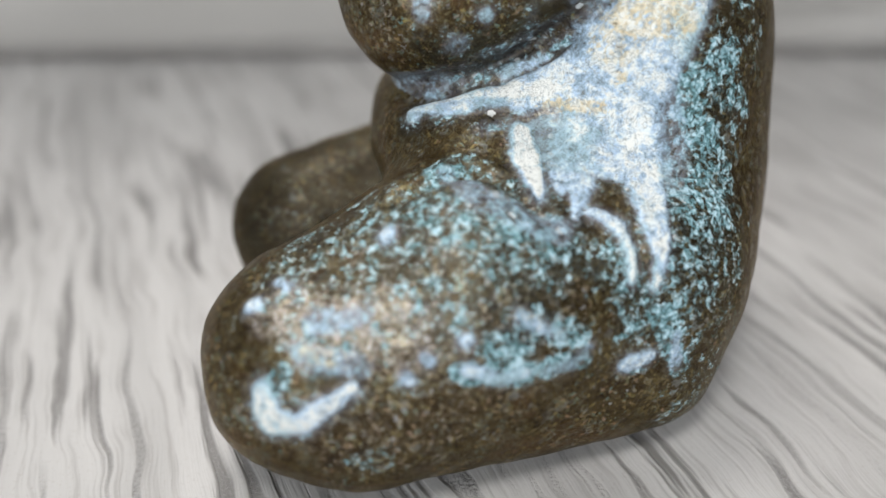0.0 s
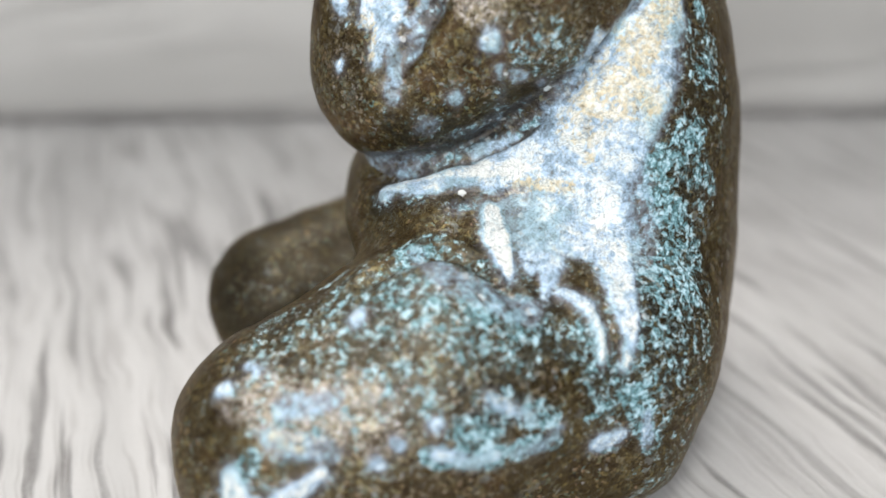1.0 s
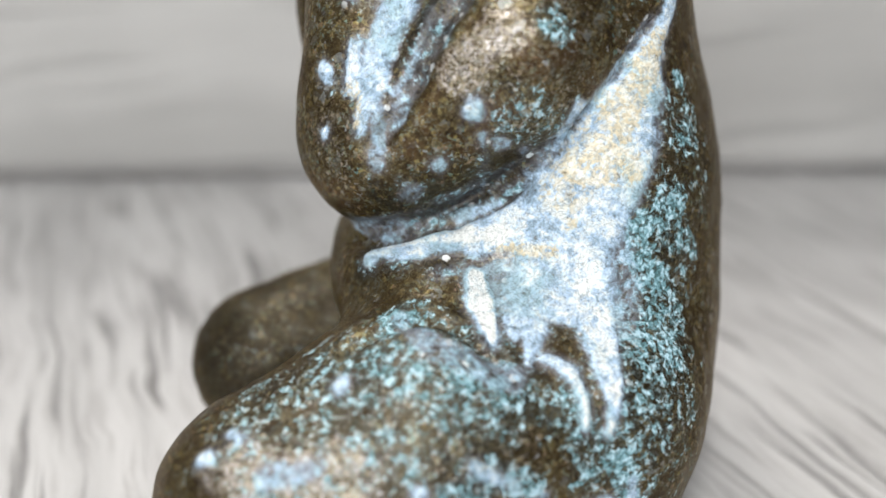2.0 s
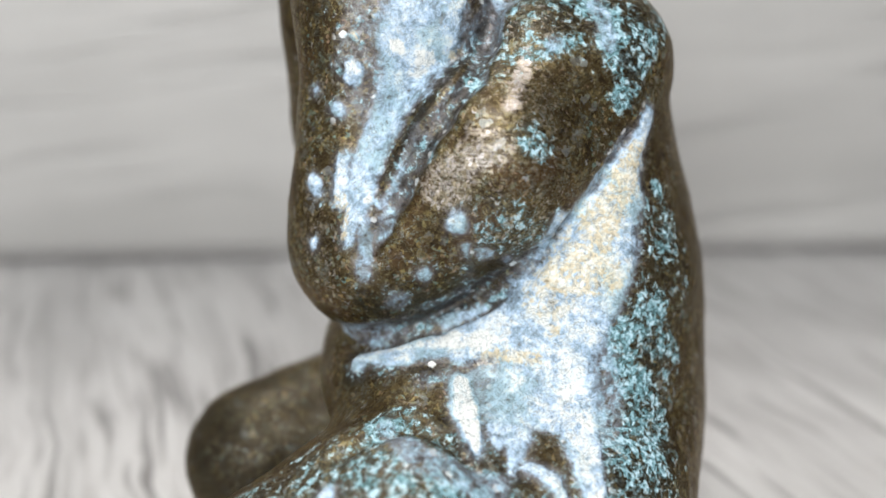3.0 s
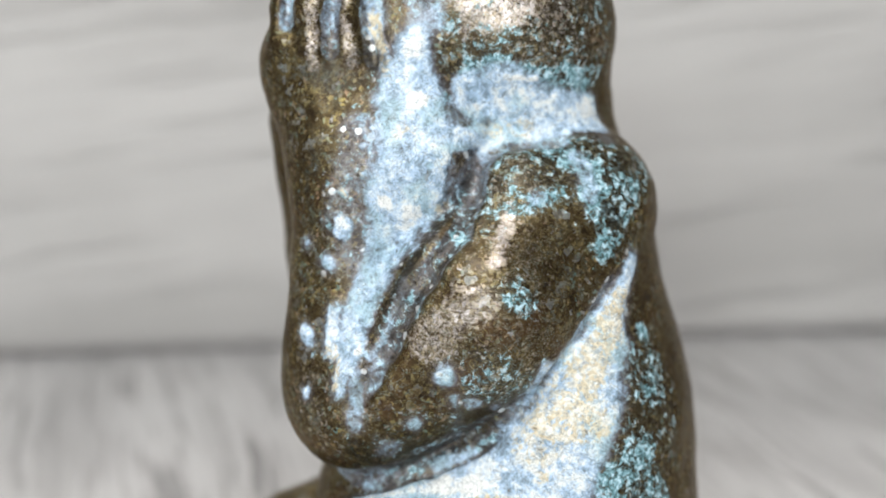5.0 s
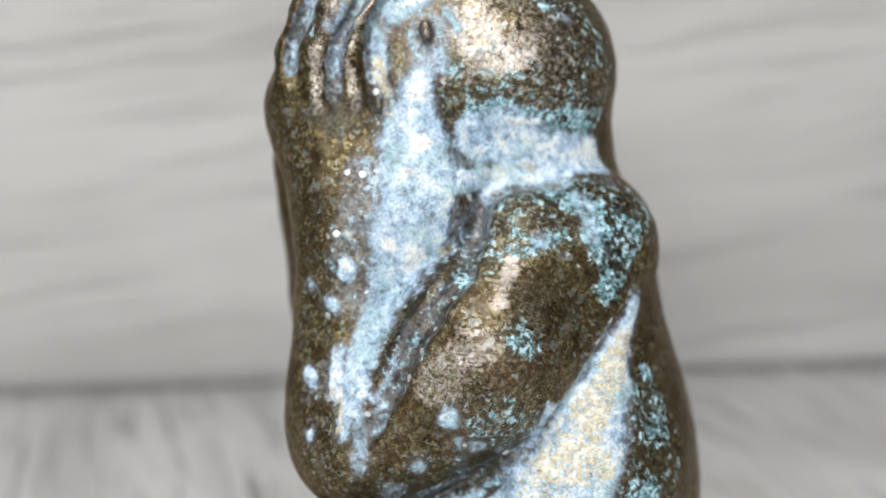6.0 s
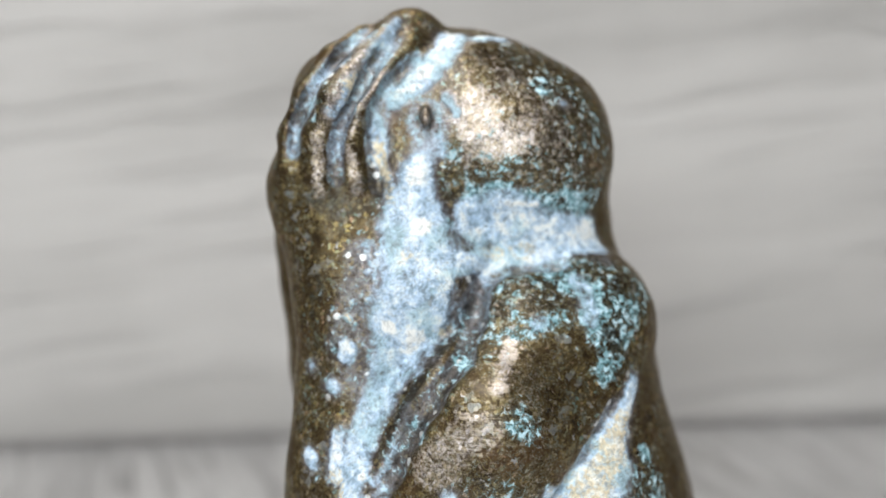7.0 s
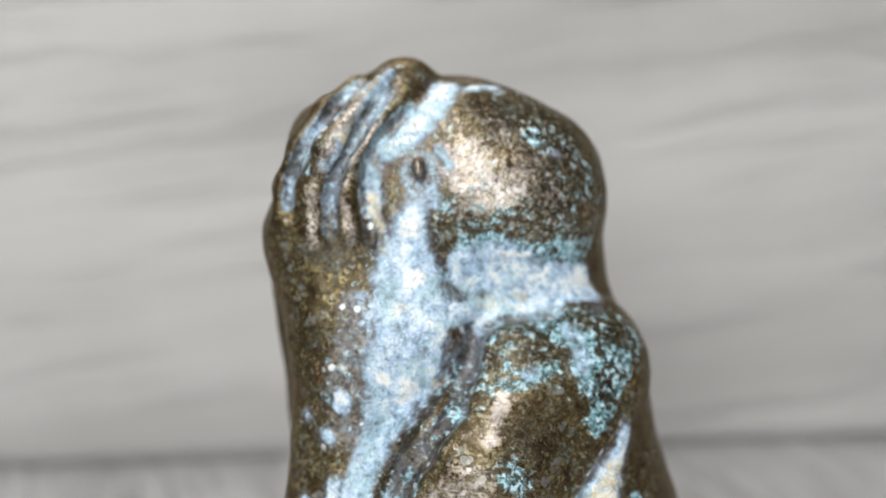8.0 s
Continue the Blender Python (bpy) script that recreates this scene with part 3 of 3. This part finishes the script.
stain(highlight, 0.35, 6.0, (5.9, 4.2, 54.2), (6.1, -5.4, 42.1))
stain(highlight, 0.70, 2.8, (-17.0, -22.1, 18.0), (-8.3, -22.4, 18.6))
stain(highlight, 0.60, 3.2, (-11.2, -23.6, 17.0), (-7.1, -23.4, 17.3))
stain(highlight, 0.40, 5.0, (-4.6, -20.6, 21.3), (1.1, -20.7, 20.4))
stain(highlight, 0.35, 4.0, (-12.2, -26.3, 10.2), (-5.6, -24.6, 9.7))
stain(highlight, 1.00, 1.2, (7.9, 0.0, 51.6), (6.6, -2.2, 49.7))
stain(highlight, 0.70, 2.4, (4.3, -4.4, 46.6), (1.1, -4.8, 43.0))
stain(highlight, 0.40, 3.0, (8.2, 3.7, 56.2), (8.5, -3.5, 47.2))
stain(highlight, 0.40, 2.0, (-11.0, -0.5, 39.1), (-10.2, -3.6, 35.0))
stain(highlight, 0.90, 2.4, (5.5, 8.6, 71.8), (6.4, 7.2, 68.9), (8.9, 7.0, 69.3))
stain(highlight, 1.00, 0.8, (0.8, 6.9, 71.2))
stain(highlight, 0.60, 2.0, (8.7, 9.8, 74.0), (10.6, 8.7, 72.6))
# painted highlight along the finger ridges
run(highlight, 0.75, (-9.0, 6.2, 64.6, 0.6), (-8.8, 7.5, 69.4, 0.6), (-7.1, 7.5, 73.1, 0.6), (-4.4, 9.7, 76.6, 0.6))
run(highlight, 0.80, (-5.6, 6.5, 65.0, 0.6), (-5.8, 7.3, 68.9, 0.5), (-5.1, 7.5, 71.9, 0.5), (-2.6, 9.3, 75.0, 0.5))
# shade under the elbow and above the lap, painted dark
run(tarnish_shade, 0.75, (-6.5, -3.5, 25.5, 1.8), (0.0, -5.5, 26.0, 2.0))
run(tarnish_shade, 0.70, (-5.0, -4.5, 31.5, 1.4), (3.5, -3.5, 32.5, 1.6))
# crusts and drips in the hollows, with some painted highlights and shade among them
run(lime, 0.95, (18.8, 2.4, 47.7, 0.54), (17.5, 0.5, 44.8, 0.96), (16.0, -1.3, 41.8, 1.8), (14.2, -3.1, 38.4, 2.7), (12.2, -4.9, 35.0, 3.3), (10.9, -5.8, 31.2, 3.8))
run(lime, 0.98, (8.4, -4.7, 31.9, 3.2), (9.8, -6.0, 29.4, 4.2), (9.4, -7.5, 26.1, 3.4))
run(lime, 1.10, (-6.5, -3.7, 26.6, 0.93), (-2.7, -4.6, 27.8, 1.2), (2.1, -4.6, 28.4, 1.4), (5.8, -4.2, 30.0, 1.6))
run(lime, 1.25, (-4.6, -3.9, 27.4, 0.61), (1.1, -4.4, 28.4, 0.81), (4.4, -4.5, 29.0, 0.81))
run(lime, 1.25, (2.5, -7.3, 26.3, 0.99), (2.6, -10.2, 24.8, 0.96), (3.1, -13.5, 23.8, 0.37))
run(lime, 0.80, (5.6, -7.9, 25.8, 1.2), (6.6, -12.2, 23.8, 0.86), (5.9, -14.9, 22.5, 0.46))
run(lime, 0.70, (4.9, -10.5, 24.5, 1.2), (5.1, -12.9, 23.7, 0.56))
run(lime, 1.00, (7.2, -14.6, 22.5, 0.37), (8.9, -15.2, 21.7, 0.51), (10.1, -16.6, 20.2, 0.37), (10.0, -17.9, 18.5, 0.28))
run(lime, 1.05, (11.6, -8.6, 25.1, 1.5), (11.7, -12.8, 22.6, 1.3), (12.6, -15.8, 20.2, 0.76), (12.3, -17.3, 18.0, 0.28))
run(lime, 0.45, (-4.4, -11.5, 24.5, 0.76), (-1.6, -15.3, 24.5, 1.3), (1.8, -16.3, 23.3, 1.3), (4.8, -16.3, 22.1, 1.1))
run(lime, 0.45, (13.8, -6.9, 28.8, 2), (14.6, -10.8, 23.0, 1.6))
run(cream, 0.80, (3.9, -5.6, 27.8, 0.5), (8.5, -6.3, 28.0, 0.6))
run(cream, 0.90, (10.1, -5.7, 30.5, 0.5))
run(cream, 0.70, (2.7, -9.1, 25.3, 0.58), (2.9, -10.8, 24.6, 0.48))
run(cream, 0.80, (11.3, -4.6, 35.1, 1.8), (13.4, -4.7, 35.8, 1.8))
run(cream, 0.85, (17.4, 0.3, 44.4, 0.96), (15.7, -1.7, 41.0, 1.3), (13.3, -3.4, 38.1, 1.5))
run(cream, 0.55, (11.3, -4.1, 36.3, 2.1), (9.8, -4.8, 33.4, 2.1))
run(cream, 0.90, (10.1, -5.8, 30.3, 0.53))
run(lime, 1.05, (-17.6, -25.2, 13.6, 0.8), (-16.9, -26.0, 11.9, 0.98), (-15.0, -26.3, 11.8, 0.8), (-12.9, -26.0, 13.1, 0.61), (-11.2, -25.2, 14.1, 0.44))
run(lime, 0.55, (-14.8, -24.0, 16.8, 0.78), (-12.4, -24.4, 16.1, 1), (-10.4, -24.5, 15.4, 0.78))
run(cream, 0.60, (-14.4, -24.0, 16.8, 0.69), (-12.0, -24.2, 16.4, 0.69))
run(verd, 0.80, (-16.0, -24.9, 15.5, 0.7), (-16.9, -25.2, 14.2, 0.71))
run(lime, 1.00, (-8.5, -17.5, 22.4, 0.67))
run(lime, 0.90, (-18.5, -20.6, 18.4, 0.63))
run(lime, 0.75, (-16.9, -19.1, 19.5, 0.36), (-15.8, -19.8, 19.5, 0.36))
# pale highlight on top of the knee, painted with the lime layer
run(lime, 0.50, (-13.7, -22.3, 18.4, 0.87), (-10.4, -22.2, 18.5, 0.87))
run(lime, 0.70, (-5.4, -23.9, 15.8, 0.52))
run(lime, 0.65, (-7.2, -24.4, 14.6, 0.61))
run(lime, 0.85, (-2.8, -23.4, 17.3, 0.52))
run(lime, 0.80, (10.0, -19.5, 12.1, 0.87), (11.5, -19.0, 12.2, 0.68))
run(lime, 0.60, (14.0, -18.2, 13.2, 0.59), (14.3, -18.2, 10.9, 0.7))
run(lime, 0.75, (-2.6, -24.2, 15.0, 0.61), (-0.5, -23.9, 14.1, 0.62), (1.6, -23.3, 14.3, 0.44))
run(lime, 0.65, (2.9, -22.8, 13.9, 0.36), (5.2, -21.8, 13.6, 0.64), (6.5, -21.0, 14.6, 0.46))
run(lime, 0.60, (1.5, -21.9, 18.2, 0.87), (4.2, -21.6, 16.4, 0.63))
run(verd, 0.60, (-3.8, -19.2, 22.8, 1.9), (0.3, -19.7, 21.7, 1.9))
run(cream, 0.50, (-3.0, -19.8, 22.3, 1.7), (2.8, -20.7, 19.3, 1.8))
run(lime, 0.85, (-0.3, 6.8, 66.2, 1.8), (-0.4, 4.9, 61.4, 2.5), (0.0, 2.9, 57.8, 3.1), (-0.6, 2.3, 54.5, 2.8), (-2.2, 2.5, 51.0, 2.3), (-3.5, 1.2, 47.3, 1.7), (-5.1, -0.6, 43.8, 1.3), (-6.5, -2.0, 40.7, 1.1), (-7.6, -3.2, 38.3, 0.62))
run(lime, 0.85, (2.7, 3.8, 58.1, 1.2), (4.2, 4.8, 58.1, 0.94))
run(lime, 0.92, (4.2, 4.7, 57.9, 0.94), (7.9, 7.7, 58.5, 1.3), (13.1, 8.2, 59.1, 1.4), (16.9, 9.3, 57.8, 0.9))
run(lime, 0.95, (4.6, 7.2, 61.4, 1.7), (8.9, 7.5, 61.3, 2.1), (13.6, 8.4, 60.0, 1.8), (17.1, 10.0, 57.9, 1.1))
run(lime, 1.00, (15.6, 9.8, 59.8, 1), (16.8, 10.2, 58.1, 0.68))
run(lime, 0.40, (-5.1, 4.1, 59.2, 1.9), (-6.3, 2.0, 51.7, 1.9), (-5.5, 1.3, 48.3, 1.5))
run(lime, 0.95, (5.5, 6.2, 56.8, 0.38), (8.1, 7.0, 57.6, 0.38), (13.0, 7.5, 57.1, 0.38), (17.5, 8.0, 56.9, 0.39))
run(lime, 0.65, (4.4, 5.4, 55.5, 0.53), (2.6, 3.2, 52.7, 0.47), (-0.5, 0.4, 49.5, 0.41))
run(lime, 0.60, (1.0, 0.9, 50.8, 0.41), (-1.8, -1.6, 46.1, 0.4), (-2.6, -2.0, 43.7, 0.61))
run(lime, 1.20, (-2.8, 2.2, 53.1, 0.62))
run(lime, 1.20, (-0.1, 4.9, 61.4, 0.94))
run(lime, 1.10, (-0.7, 2.4, 52.5, 0.93), (-1.5, 2.6, 50.9, 0.63))
run(lime, 1.10, (-6.7, 2.1, 51.7, 0.73))
run(lime, 1.10, (-5.1, 0.3, 45.7, 0.41))
run(lime, 1.00, (-7.5, -0.2, 44.2, 0.42), (-7.9, -1.2, 40.9, 0.52))
run(lime, 1.10, (-5.6, -2.2, 41.2, 0.51))
run(lime, 1.00, (-4.0, -2.7, 40.6, 0.36))
run(lime, 0.75, (-2.6, -2.1, 43.3, 0.61), (-4.6, -2.7, 40.9, 0.41))
run(lime, 0.95, (-10.0, 3.0, 49.5, 0.37))
run(lime, 0.95, (-8.1, 1.4, 48.1, 0.57))
run(lime, 0.85, (-10.2, 0.1, 41.6, 0.85))
run(lime, 0.80, (-10.6, -1.8, 37.3, 0.48))
run(lime, 0.80, (-0.9, -4.4, 35.2, 0.62))
run(lime, 0.80, (1.6, -5.1, 40.0, 1))
run(lime, 0.70, (2.5, -4.8, 38.0, 0.28), (2.8, -1.8, 32.4, 0.27))
run(lime, 0.65, (-3.4, -4.3, 32.9, 0.95))
run(lime, 0.95, (6.4, -2.5, 33.9, 0.43))
run(lime, 0.75, (5.9, -3.8, 36.3, 0.47))
run(lime, 0.75, (10.6, -3.6, 39.8, 0.51), (9.0, -2.6, 36.1, 0.53))
run(lime, 0.60, (4.0, -4.4, 37.0, 0.72))
run(lime, 0.62, (-6.0, -3.1, 39.6, 0.62), (-6.1, -4.5, 35.4, 0.72))
run(cream, 0.80, (1.8, 3.0, 52.5, 0.47))
run(cream, 0.70, (-7.8, -1.2, 40.9, 0.63), (-8.1, -2.8, 38.4, 0.62))
run(cream, 0.50, (-5.1, 2.9, 56.5, 1), (-6.0, 2.5, 54.1, 0.83))
run(cream, 0.60, (-2.5, 7.8, 65.9, 0.65), (-2.5, 6.5, 64.1, 0.53))
run(lime, 0.80, (4.0, -1.9, 30.6, 0.66), (1.4, -2.1, 29.3, 0.66))
run(cream, 0.45, (6.3, 7.3, 58.4, 0.98), (9.4, 7.6, 58.7, 0.98))
run(lime, 0.95, (3.7, 13.6, 77.7, 1.3), (2.8, 12.2, 75.5, 1.3), (0.0, 9.6, 73.9, 1.3), (-1.7, 9.9, 72.2, 0.88))
run(lime, 1.15, (0.7, 9.9, 74.6, 0.76))
# pale highlights along the fingers, painted with the lime and cream layers
run(lime, 0.95, (-9.9, 8.6, 71.8, 0.44), (-6.7, 9.8, 76.1, 0.44), (-4.0, 11.2, 79.1, 0.33))
run(lime, 0.70, (-7.5, 7.6, 71.9, 0.54), (-4.4, 8.3, 75.6, 0.75), (-1.2, 12.7, 79.5, 0.56))
run(cream, 0.80, (-7.4, 7.9, 72.9, 0.75), (-4.4, 8.3, 75.6, 0.75))
run(lime, 0.85, (-3.3, 9.0, 70.7, 0.55), (-3.2, 8.1, 66.9, 0.54), (-2.4, 6.5, 64.1, 0.75))
run(cream, 0.90, (-3.3, 8.8, 68.4, 0.55), (-2.9, 7.4, 65.5, 0.54))
run(lime, 1.15, (-0.3, 6.7, 66.0, 1.1))
run(lime, 0.45, (1.0, 7.7, 68.4, 1.9))
run(lime, 0.80, (-1.5, 5.9, 63.7, 1.5), (-0.5, 4.9, 61.3, 1.7))
run(lime, 1.10, (-0.0, 4.9, 61.3, 0.75))
run(lime, 0.65, (4.7, 7.5, 62.2, 1.4), (8.8, 7.0, 63.0, 1.4), (12.3, 7.9, 61.6, 1.3))
run(lime, 1.10, (15.5, 9.5, 58.6, 0.92))
run(lime, 1.10, (5.9, 13.3, 77.5, 0.34), (8.7, 15.2, 77.2, 0.35))
run(lime, 0.70, (3.0, 8.8, 72.6, 0.54), (3.9, 8.1, 71.4, 0.43))
run(verd, 0.85, (6.2, 7.1, 63.6, 1.4), (14.2, 8.3, 63.0, 1.4))
run(verd, 0.95, (14.4, 4.2, 55.6, 1.3), (15.1, 2.6, 53.3, 1.4))
run(lime, 0.60, (14.2, 4.6, 56.0, 0.88), (14.9, 2.5, 53.3, 0.97))
run(verd, 0.90, (10.3, 1.3, 53.1, 0.85))
run(lime, 0.60, (10.3, 1.3, 53.1, 0.64))
run(verd, 0.85, (16.2, 1.1, 49.2, 1.1))
run(lime, 0.70, (13.6, 9.8, 71.5, 0.39))
run(verd, 0.80, (11.8, 10.1, 72.9, 1.1))
run(verd, 0.70, (16.8, 2.2, 51.0, 1.7), (18.1, 4.2, 54.1, 1.7))
run(verd, 0.80, (19.5, 0.9, 41.1, 0.87))
run(verd, 0.70, (7.8, -4.1, 46.8, 1.5))
run(verd, 0.70, (3.9, 0.1, 50.0, 0.91))
run(verd, 0.75, (18.7, -4.6, 31.9, 1.7), (17.0, -6.1, 29.5, 1.7))
run(verd, 0.70, (20.3, -1.2, 36.8, 1.7))
run(verd, 0.90, (15.6, -6.2, 30.4, 1.3), (19.2, -4.6, 30.8, 1.4))
run(verd, 0.80, (16.3, -7.2, 26.9, 1.6), (18.5, -8.0, 23.2, 2.1), (15.8, -12.6, 21.4, 2))
run(verd, 0.80, (12.6, -18.3, 15.5, 1.3), (13.9, -18.3, 12.2, 1.2))
run(lime, 0.62, (4.3, -7.1, 26.4, 1.6), (5.4, -9.9, 24.7, 1.6))
run(lime, 0.55, (1.0, -6.7, 27.0, 0.79), (-0.9, -7.3, 26.8, 0.79))
run(tarnish_shade, 0.40, (9.1, -13.8, 22.6, 0.47), (7.8, -13.1, 23.2, 0.38))
run(tarnish_shade, 0.45, (11.2, -15.4, 21.0, 0.33), (11.3, -17.1, 19.0, 0.33))
run(tarnish_shade, 0.45, (14.0, -11.9, 22.6, 0.34), (13.8, -14.8, 20.6, 0.29))
run(tarnish_shade, 0.70, (0.8, -11.1, 24.8, 0.38), (2.0, -13.7, 23.1, 0.37))
run(tarnish_shade, 0.50, (-7.7, 7.1, 63.4, 1.1), (-5.2, 6.9, 63.0, 0.98))
# shade in the arm crease and under the elbow, painted dark
run(tarnish_shade, 0.80, (4.4, 4.9, 54.3, 0.64), (1.5, 1.4, 51.2, 0.61), (-1.0, -1.0, 47.9, 0.6), (-3.0, -1.8, 44.7, 0.51))
run(tarnish_shade, 0.70, (-5.9, -4.5, 32.7, 1.3), (-2.0, -3.2, 31.2, 1.3), (2.0, -1.0, 30.7, 1.1))
run(tarnish_shade, 0.60, (-9.1, 3.8, 56.4, 1.6), (-8.8, 2.8, 52.1, 1.3))
# more painted highlight on the head
run(highlight, 0.70, (6.0, 8.4, 72.3, 1.3), (6.9, 7.2, 69.4, 1.3))
run(highlight, 0.60, (9.2, 9.7, 73.5, 1.6), (12.0, 7.7, 69.1, 2.2))
run(verd, 0.70, (-0.8, -16.3, 24.1, 1.4), (3.0, -17.4, 22.2, 1.6))
run(lime, 0.55, (0.7, 4.4, 60.4, 1.2), (5.3, 6.8, 59.4, 1.2))
run(lime, 0.50, (-3.6, 3.6, 58.7, 1.1), (-4.8, 2.5, 54.9, 0.96))
run(lime, 0.95, (-4.7, 2.6, 55.9, 0.32))
run(lime, 1.00, (-7.0, 2.0, 51.1, 0.65))
run(lime, 0.90, (-6.3, 2.6, 54.3, 0.32))
run(lime, 0.95, (-4.8, 3.5, 58.3, 0.31))
run(lime, 0.95, (-3.8, 4.1, 59.6, 0.31))
run(lime, 0.90, (-6.2, 2.8, 55.5, 0.31))
run(lime, 1.00, (2.7, 3.4, 56.9, 0.52), (1.1, 2.5, 54.9, 0.41))
run(lime, 1.15, (5.4, 7.5, 60.4, 0.43))
run(lime, 1.15, (9.4, 7.3, 62.0, 0.43))
run(lime, 1.10, (7.8, 7.0, 63.1, 0.32), (10.8, 7.1, 63.2, 0.32))
run(cream, 0.70, (-1.2, 3.7, 59.4, 0.52))
run(filed, 1.00, (3.7, -4.3, 46.5, 2.1), (5.0, -5.3, 43.3, 2.1), (7.0, -3.3, 48.5, 1.6))
run(filed, 1.00, (8.2, 0.2, 51.8, 1.6), (6.1, -2.4, 49.7, 1.6))
lime = np.maximum(lime, np.clip(recess * 2.2 - 0.4, 0, 0.45) * (pts[:, 2] > 27))
# hand-worked unevenness
swell = np.array([noise.noise(Vector(p) * 0.16) * 0.30 + noise.noise(Vector(p) * 0.5) * 0.10 for p in pts])
swell *= np.clip(pts[:, 2] / 2, 0, 1)
swell += 0.20 * np.clip(lime * 2 - 1, 0, 1) + 0.06 * np.clip(verd * 2 - 0.8, 0, 1)
pts = pts + nor * swell[:, None]
pts[:, 2] = np.maximum(pts[:, 2], 0.02)
me = bpy.data.meshes.new("figurine")
me.from_pydata((pts * MM).tolist(), [], quads.tolist())
me.polygons.foreach_set("use_smooth", np.ones(len(me.polygons), bool))
for key, values in (("lime", lime), ("verdigris", verd), ("highlight", highlight), ("cream", cream), ("tarnish_shade", tarnish_shade), ("filed", filed)):
    me.attributes.new(key, "FLOAT", "POINT").data.foreach_set("value", values.astype(np.float32))
me.materials.append(BRONZE)
me.update()
figurine = tagged(new("figurine", me), "seated dark bronze figurine with turquoise patina on pale wood", "figurine")
